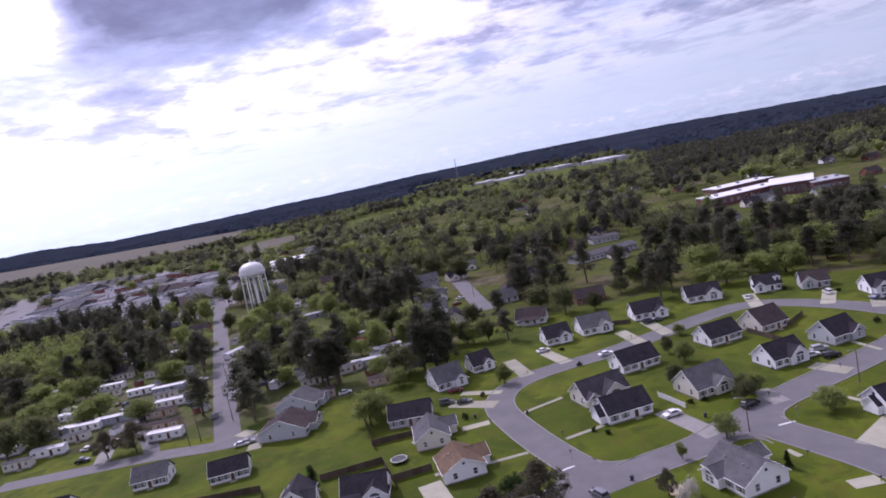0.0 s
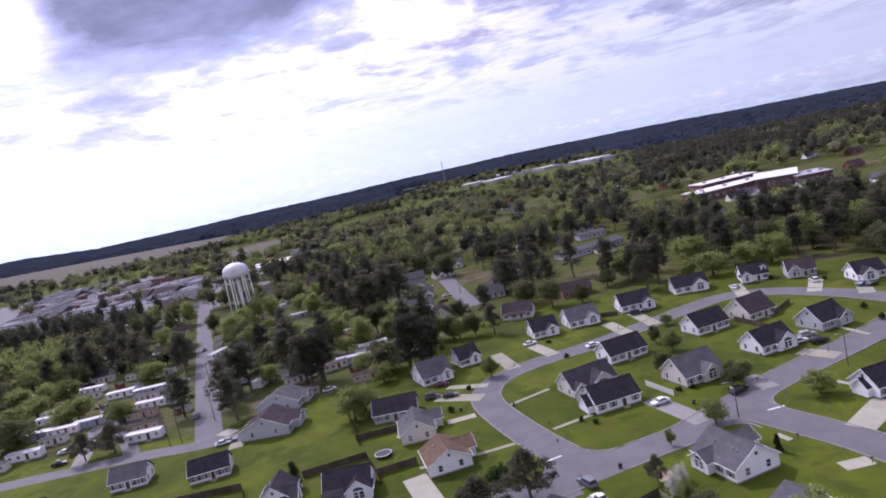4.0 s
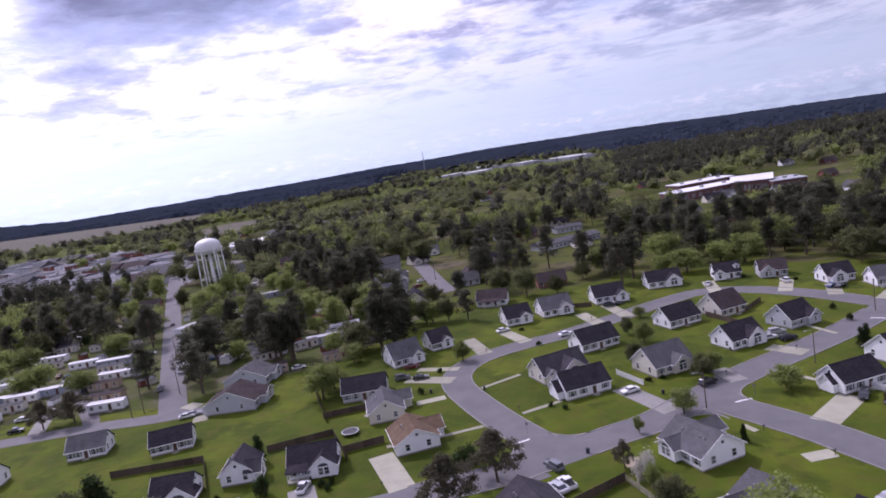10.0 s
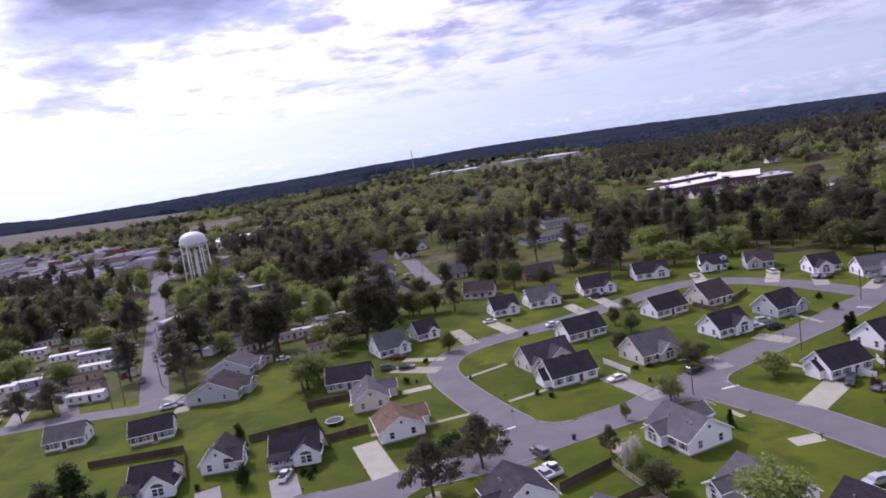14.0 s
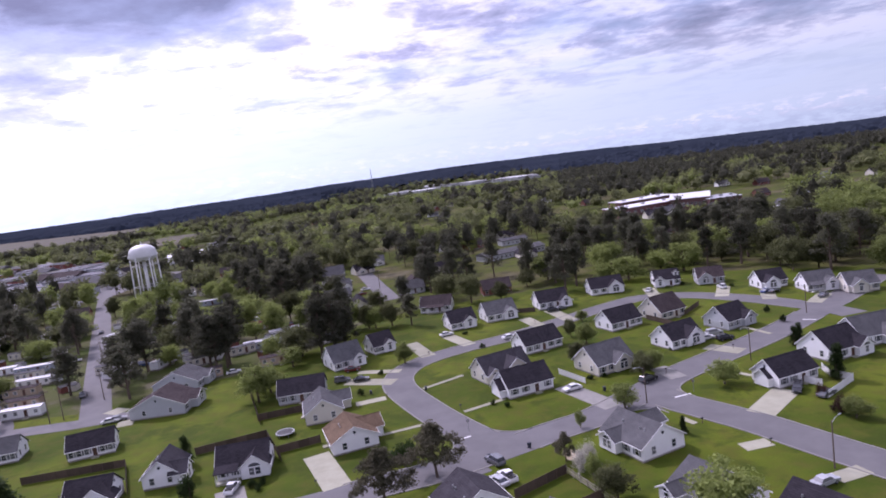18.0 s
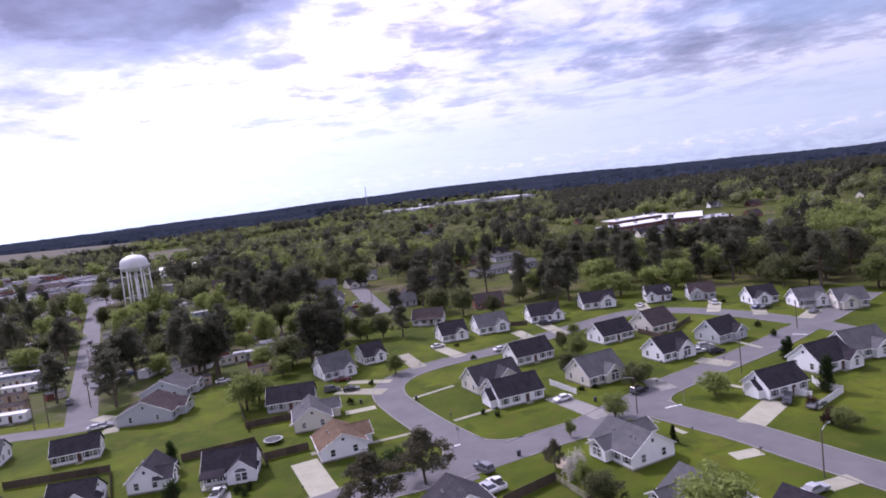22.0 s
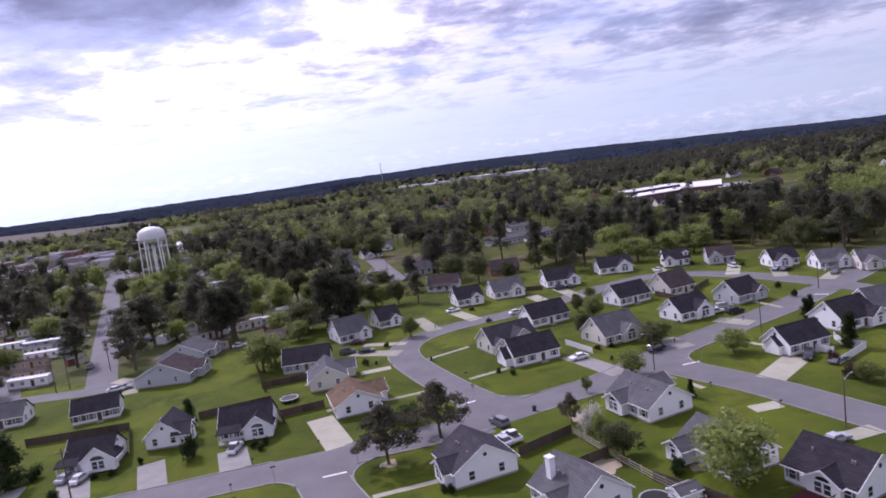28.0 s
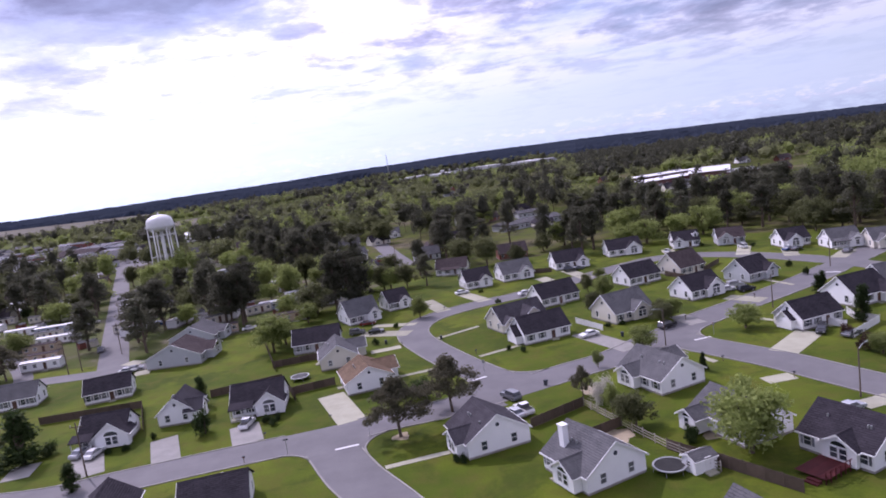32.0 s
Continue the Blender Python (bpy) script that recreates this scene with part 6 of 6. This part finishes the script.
SCHOOL_SPAN = (math.atan2(140.7, 502.3), math.atan2(290.0, 515.0))
near, mid, far = [], [], []
step = 12.0
y = 185.0
while y < 560:
    x = -0.95 * y - 30
    while x < 0.85 * y + 60:
        px, py = x + random.uniform(-4.2, 4.2), y + random.uniform(-4.2, 4.2)
        if random.random() < density(px, py) * (0.12 if before_school(px, py) else 1.0) and not blocked(px, py, 1.5):
            (near if math.hypot(px, py) < 395 else mid).append((px, py))
        x += step if y < 330 else 15.0
    y += step if y < 330 else 15.0
random.shuffle(near)
near.sort(key=lambda p: -(math.hypot(*p) < 330) )
keep, rest = near[:290], near[290:]
for px, py in keep:
    k = species(px, py)
    h = random.uniform(15, 22) if k == "pine" else random.uniform(9, 15)
    tree(k, px, py, h, random.uniform(4.2, 5.8) if k == "pine" else random.uniform(5.4, 8.4))
mid = rest + mid
y = 560.0
while y < 2350:
    x = -0.95 * y - 30
    while x < 0.85 * y + 60:
        px, py = x + random.uniform(-6, 6), y + random.uniform(-6, 6)
        if before_factory(px, py) or before_school(px, py) and random.random() < 0.85:
            x += 21.0
            continue
        if random.random() < density(px, py) and not (math.hypot(px, py) > edge_of(math.atan2(px, py)) + 60) and not blocked(px, py, 1.5):
            far.append((px, py))
        x += 21.0 if y < 900 else 17.0 if y < 1500 else 26.0
    y += 21.0 if y < 900 else 17.0 if y < 1500 else 26.0


def wood(name, places, fine, label):
    """Many trees in one mesh a kind."""
    sets = {k: Bulk() for k in ("pine", "oak", "spring")}
    trunks = Shape()
    for px, py in places:
        k = species(px, py)
        h = random.uniform(16, 23) if k == "pine" else random.uniform(13, 20)
        r = random.uniform(5.0, 7.2) if k == "pine" else random.uniform(6.4, 10.4)
        if not fine:
            r *= (1.5 if k == "pine" else 1.35) if math.hypot(px, py) < 1500 else 1.5
        z0 = land(math.hypot(px, py), math.atan2(px, py))
        pts, rad = crown_points(k, h, r, 24 if fine else 9)
        b, base = sets[k], np.array((px, py, z0))
        core = (0.50 * r, 0.50 * r, 0.26 * h)
        b.clump(base + (0, 0, (0.62 if k == "pine" else 0.52) * h), core, 0.3)
        for p in pts:
            b.leaves(shell(26 if fine else 17, p + base, np.array(rad) * (1.25 if fine else 1.4), 0.1), (0.085 if fine else 0.115) * r + 0.05)
        if fine:
            trunks.tube([(px, py, -0.3), (px, py, h * 0.7)], [0.28, 0.1], 4)
    for k, b in sets.items():
        if b.v:
            tagged(new(name, b.mesh(name, LEAF[k])), label, "woods", kind="stuff")
    if fine:
        tagged(new("tree_trunks", trunks.mesh("tree_trunks", BARK)), "bare brown trunks of the trees in the belt", "trunks", kind="stuff")


wood("tree_belt", mid, True, "belt of mixed pines and broadleaf trees")
wood("far_trees", far, False, "scattered pines and broadleaf trees over the town")


def hazed_woods_build(N, b, out):
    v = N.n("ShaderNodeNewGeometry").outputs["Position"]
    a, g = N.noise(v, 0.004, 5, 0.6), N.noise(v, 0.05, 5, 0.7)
    # the navy tones put the blue of distance haze into the base colour
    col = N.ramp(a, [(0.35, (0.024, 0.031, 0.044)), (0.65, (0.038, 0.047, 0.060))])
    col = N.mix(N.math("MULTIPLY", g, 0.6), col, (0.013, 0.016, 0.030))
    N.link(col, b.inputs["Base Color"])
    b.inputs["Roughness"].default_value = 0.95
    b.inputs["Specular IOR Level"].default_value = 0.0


HAZED_WOODS = material("hazed_woods", hazed_woods_build)
cv, cf = [], []
na, nr = 420, 90
for i in range(nr):
    for j in range(na):
        a = radians(-72 + 144 * j / (na - 1))
        r = edge_of(a) * (4720 / edge_of(a)) ** (i / (nr - 1))
        px, py = r * math.sin(a), r * math.cos(a)
        z = land(r, a) + 9 + 6 * noise.noise(Vector((px * 0.02, py * 0.02, 0))) + random.uniform(-1, 1) * (5.5 if r < 2700 else 2.5 if r < 3300 else 1.0)
        clear = noise.noise(Vector((px * 0.0022, py * 0.0022, 5.0)))
        if any(inside(px, py, f) for f in FIELDS) or (clear > 0.42 and r < 4200):
            z = land(r, a) - 3
        cv.append((px, py, z))
for i in range(nr - 1):
    for j in range(na - 1):
        k = i * na + j
        cf.append((k, k + 1, k + na + 1, k + na))
tagged(new("distant_woods", mesh_of("distant_woods", cv, cf, HAZED_WOODS)), "dark wooded land reaching to the horizon, coloured blue for haze", "woods", kind="stuff")
for k, f in enumerate(FIELDS[:3]):
    tagged(new("field", mesh_of("field", [(a, b, land(math.hypot(a, b), math.atan2(a, b)) + 0.4) for a, b in f], [tuple(range(len(f)))], FIELD if k != 1 else GRASS)),
           "pale dry farm field beyond the town" if k != 1 else "green open field beyond the town", "field", kind="structure")

# ---- houses of the old town ----
FAR_PROTO = [house(-30, 420, 10, 13, 9, wall=w, roof=r, label=l, group="houses of the old town", wings=g, plain=True)
             for w, r, l, g in ((WHITE, R_GREY, "white old house with a grey roof among trees", [(-1, 3, 5, 2)]), (BRICK, R_BROWN, "red-brick house with a brown roof among trees", []),
                                (CREAM, R_DARK, "cream house with a dark roof among trees", [(-1, -3, 5, 1.5)]), (GREY, R_GREY, "grey house with a pale roof among trees", []))]
for k, (x, y) in enumerate(((-53.1, 341.3), (23.4, 280.9), (-45.7, 397.0), (-64.2, 402.0))):
    FAR_PROTO[k].matrix_basis = pose(x, y, 0, 0, 0, (20, 5, 30, 15)[k])
spots = [(-87.8, 920.1), (158.8, 658.9), (230.5, 667.1), (196.8, 419.1), (207.1, 422.4), (51.1, 471.2), (2.8, 798.4), (297.6, 663.6), (150.4, 836.2), (-37.2, 285.9), (-49.4, 311.2), (-7.2, 347.3), (236.0, 421.6), (232.9, 428.6),
         (2.4, 357.3), (-60.0, 370.6), (-40.6, 425.5), (-211.7, 295.3), (-236.7, 343.3), (-155.2, 421.7), (-135.4, 407.6), (-13.1, 320.5)]
tries = 0
while len(spots) < 72 and tries < 4000:
    tries += 1
    a, r = radians(random.uniform(-38, 36)), random.uniform(300, 1000)
    px, py = r * math.sin(a), r * math.cos(a)
    if not blocked(px, py, 3) and not inside(px, py, SUB) and not inside(px, py, WEST):
        spots.append((px, py))
        BLOCKED.append((px, py, 10))
for px, py in spots:
    copy_thing(random.choice(FAR_PROTO), pose(px, py, 0, 0, 0, random.choice((8, 20, 98, 15))))
# cars on the car parks of the town
k = 0
while k < 58:
    px, py = random.uniform(-640, -230), random.uniform(450, 900)
    if inside(px, py, TOWN) and not blocked(px, py, 2):
        car(px, py, random.uniform(0, 360), random.choice(("sedan", "suv", "pickup")), random.choice(("white", "silver", "grey", "blue", "red", "black")), 0.02, True)
        k += 1
tagged(new("car_park", mesh_of("car_park", [(a, b, 0.012) for a, b in TOWN], [tuple(range(len(TOWN)))], ASPHALT)), "worn grey asphalt of the town's car parks", "car park", kind="structure")
k = 0
while k < 26:
    px, py = random.uniform(-200, -35), random.uniform(195, 400)
    if inside(px, py, PARK) and not blocked(px, py, 2):
        car(px, py, random.choice((20, 35, 110)) + random.uniform(-15, 15), random.choice(("sedan", "suv", "pickup")), random.choice(("white", "silver", "grey", "blue", "red", "black")), 0.02, True)
        k += 1


R_RED = surface("faded_red_roof", (0.30, 0.075, 0.085), (0.36, 0.11, 0.12), 0.4, 0.7, 0.1, 8, 0.1)
barn = thing("workshop", -77.6, 275.2, 0, 14, "low workshop with a faded red metal roof beside a mobile home", "workshop")
part("wall", Shape().box(-4.2, 4.2, -2.8, 2.8, -0.1, 2.5), TAN_SIDE, barn)
gable_roof(barn, -4.5, 4.5, 5.6, 2.5, 0.3, R_RED, 0.3, 0.1, None, False)
entry(barn, 1.0, -2.81, 0.1, 0, TRIM)
window(barn, -2.0, -2.81, 1.0, 0, 1.0, 1.0, False)


def small_shed(x, y, rot, wall, label):
    ob = thing("garden_shed", x, y, 0, rot, label, "shed", "sheds of the trailer park")
    part("wall", Shape().box(-1.6, 1.6, -1.3, 1.3, -0.1, 2.1), wall, ob)
    gable_roof(ob, -1.8, 1.8, 2.6, 2.1, 0.4, R_GREY, 0.2, 0.08, None, False)


k = 0
while k < 44:
    px, py = random.uniform(-200, -35), random.uniform(195, 400) if k < 24 else random.uniform(215, 320)
    if inside(px, py, PARK) and not blocked(px, py, 1):
        small_shed(px, py, random.uniform(0, 90), (WHITE, GREY, CREAM, BRICK)[k % 4], ("small white shed beside a mobile home", "small grey shed beside a mobile home", "small cream shed beside a mobile home", "small red shed beside a mobile home")[k % 4])
        k += 1
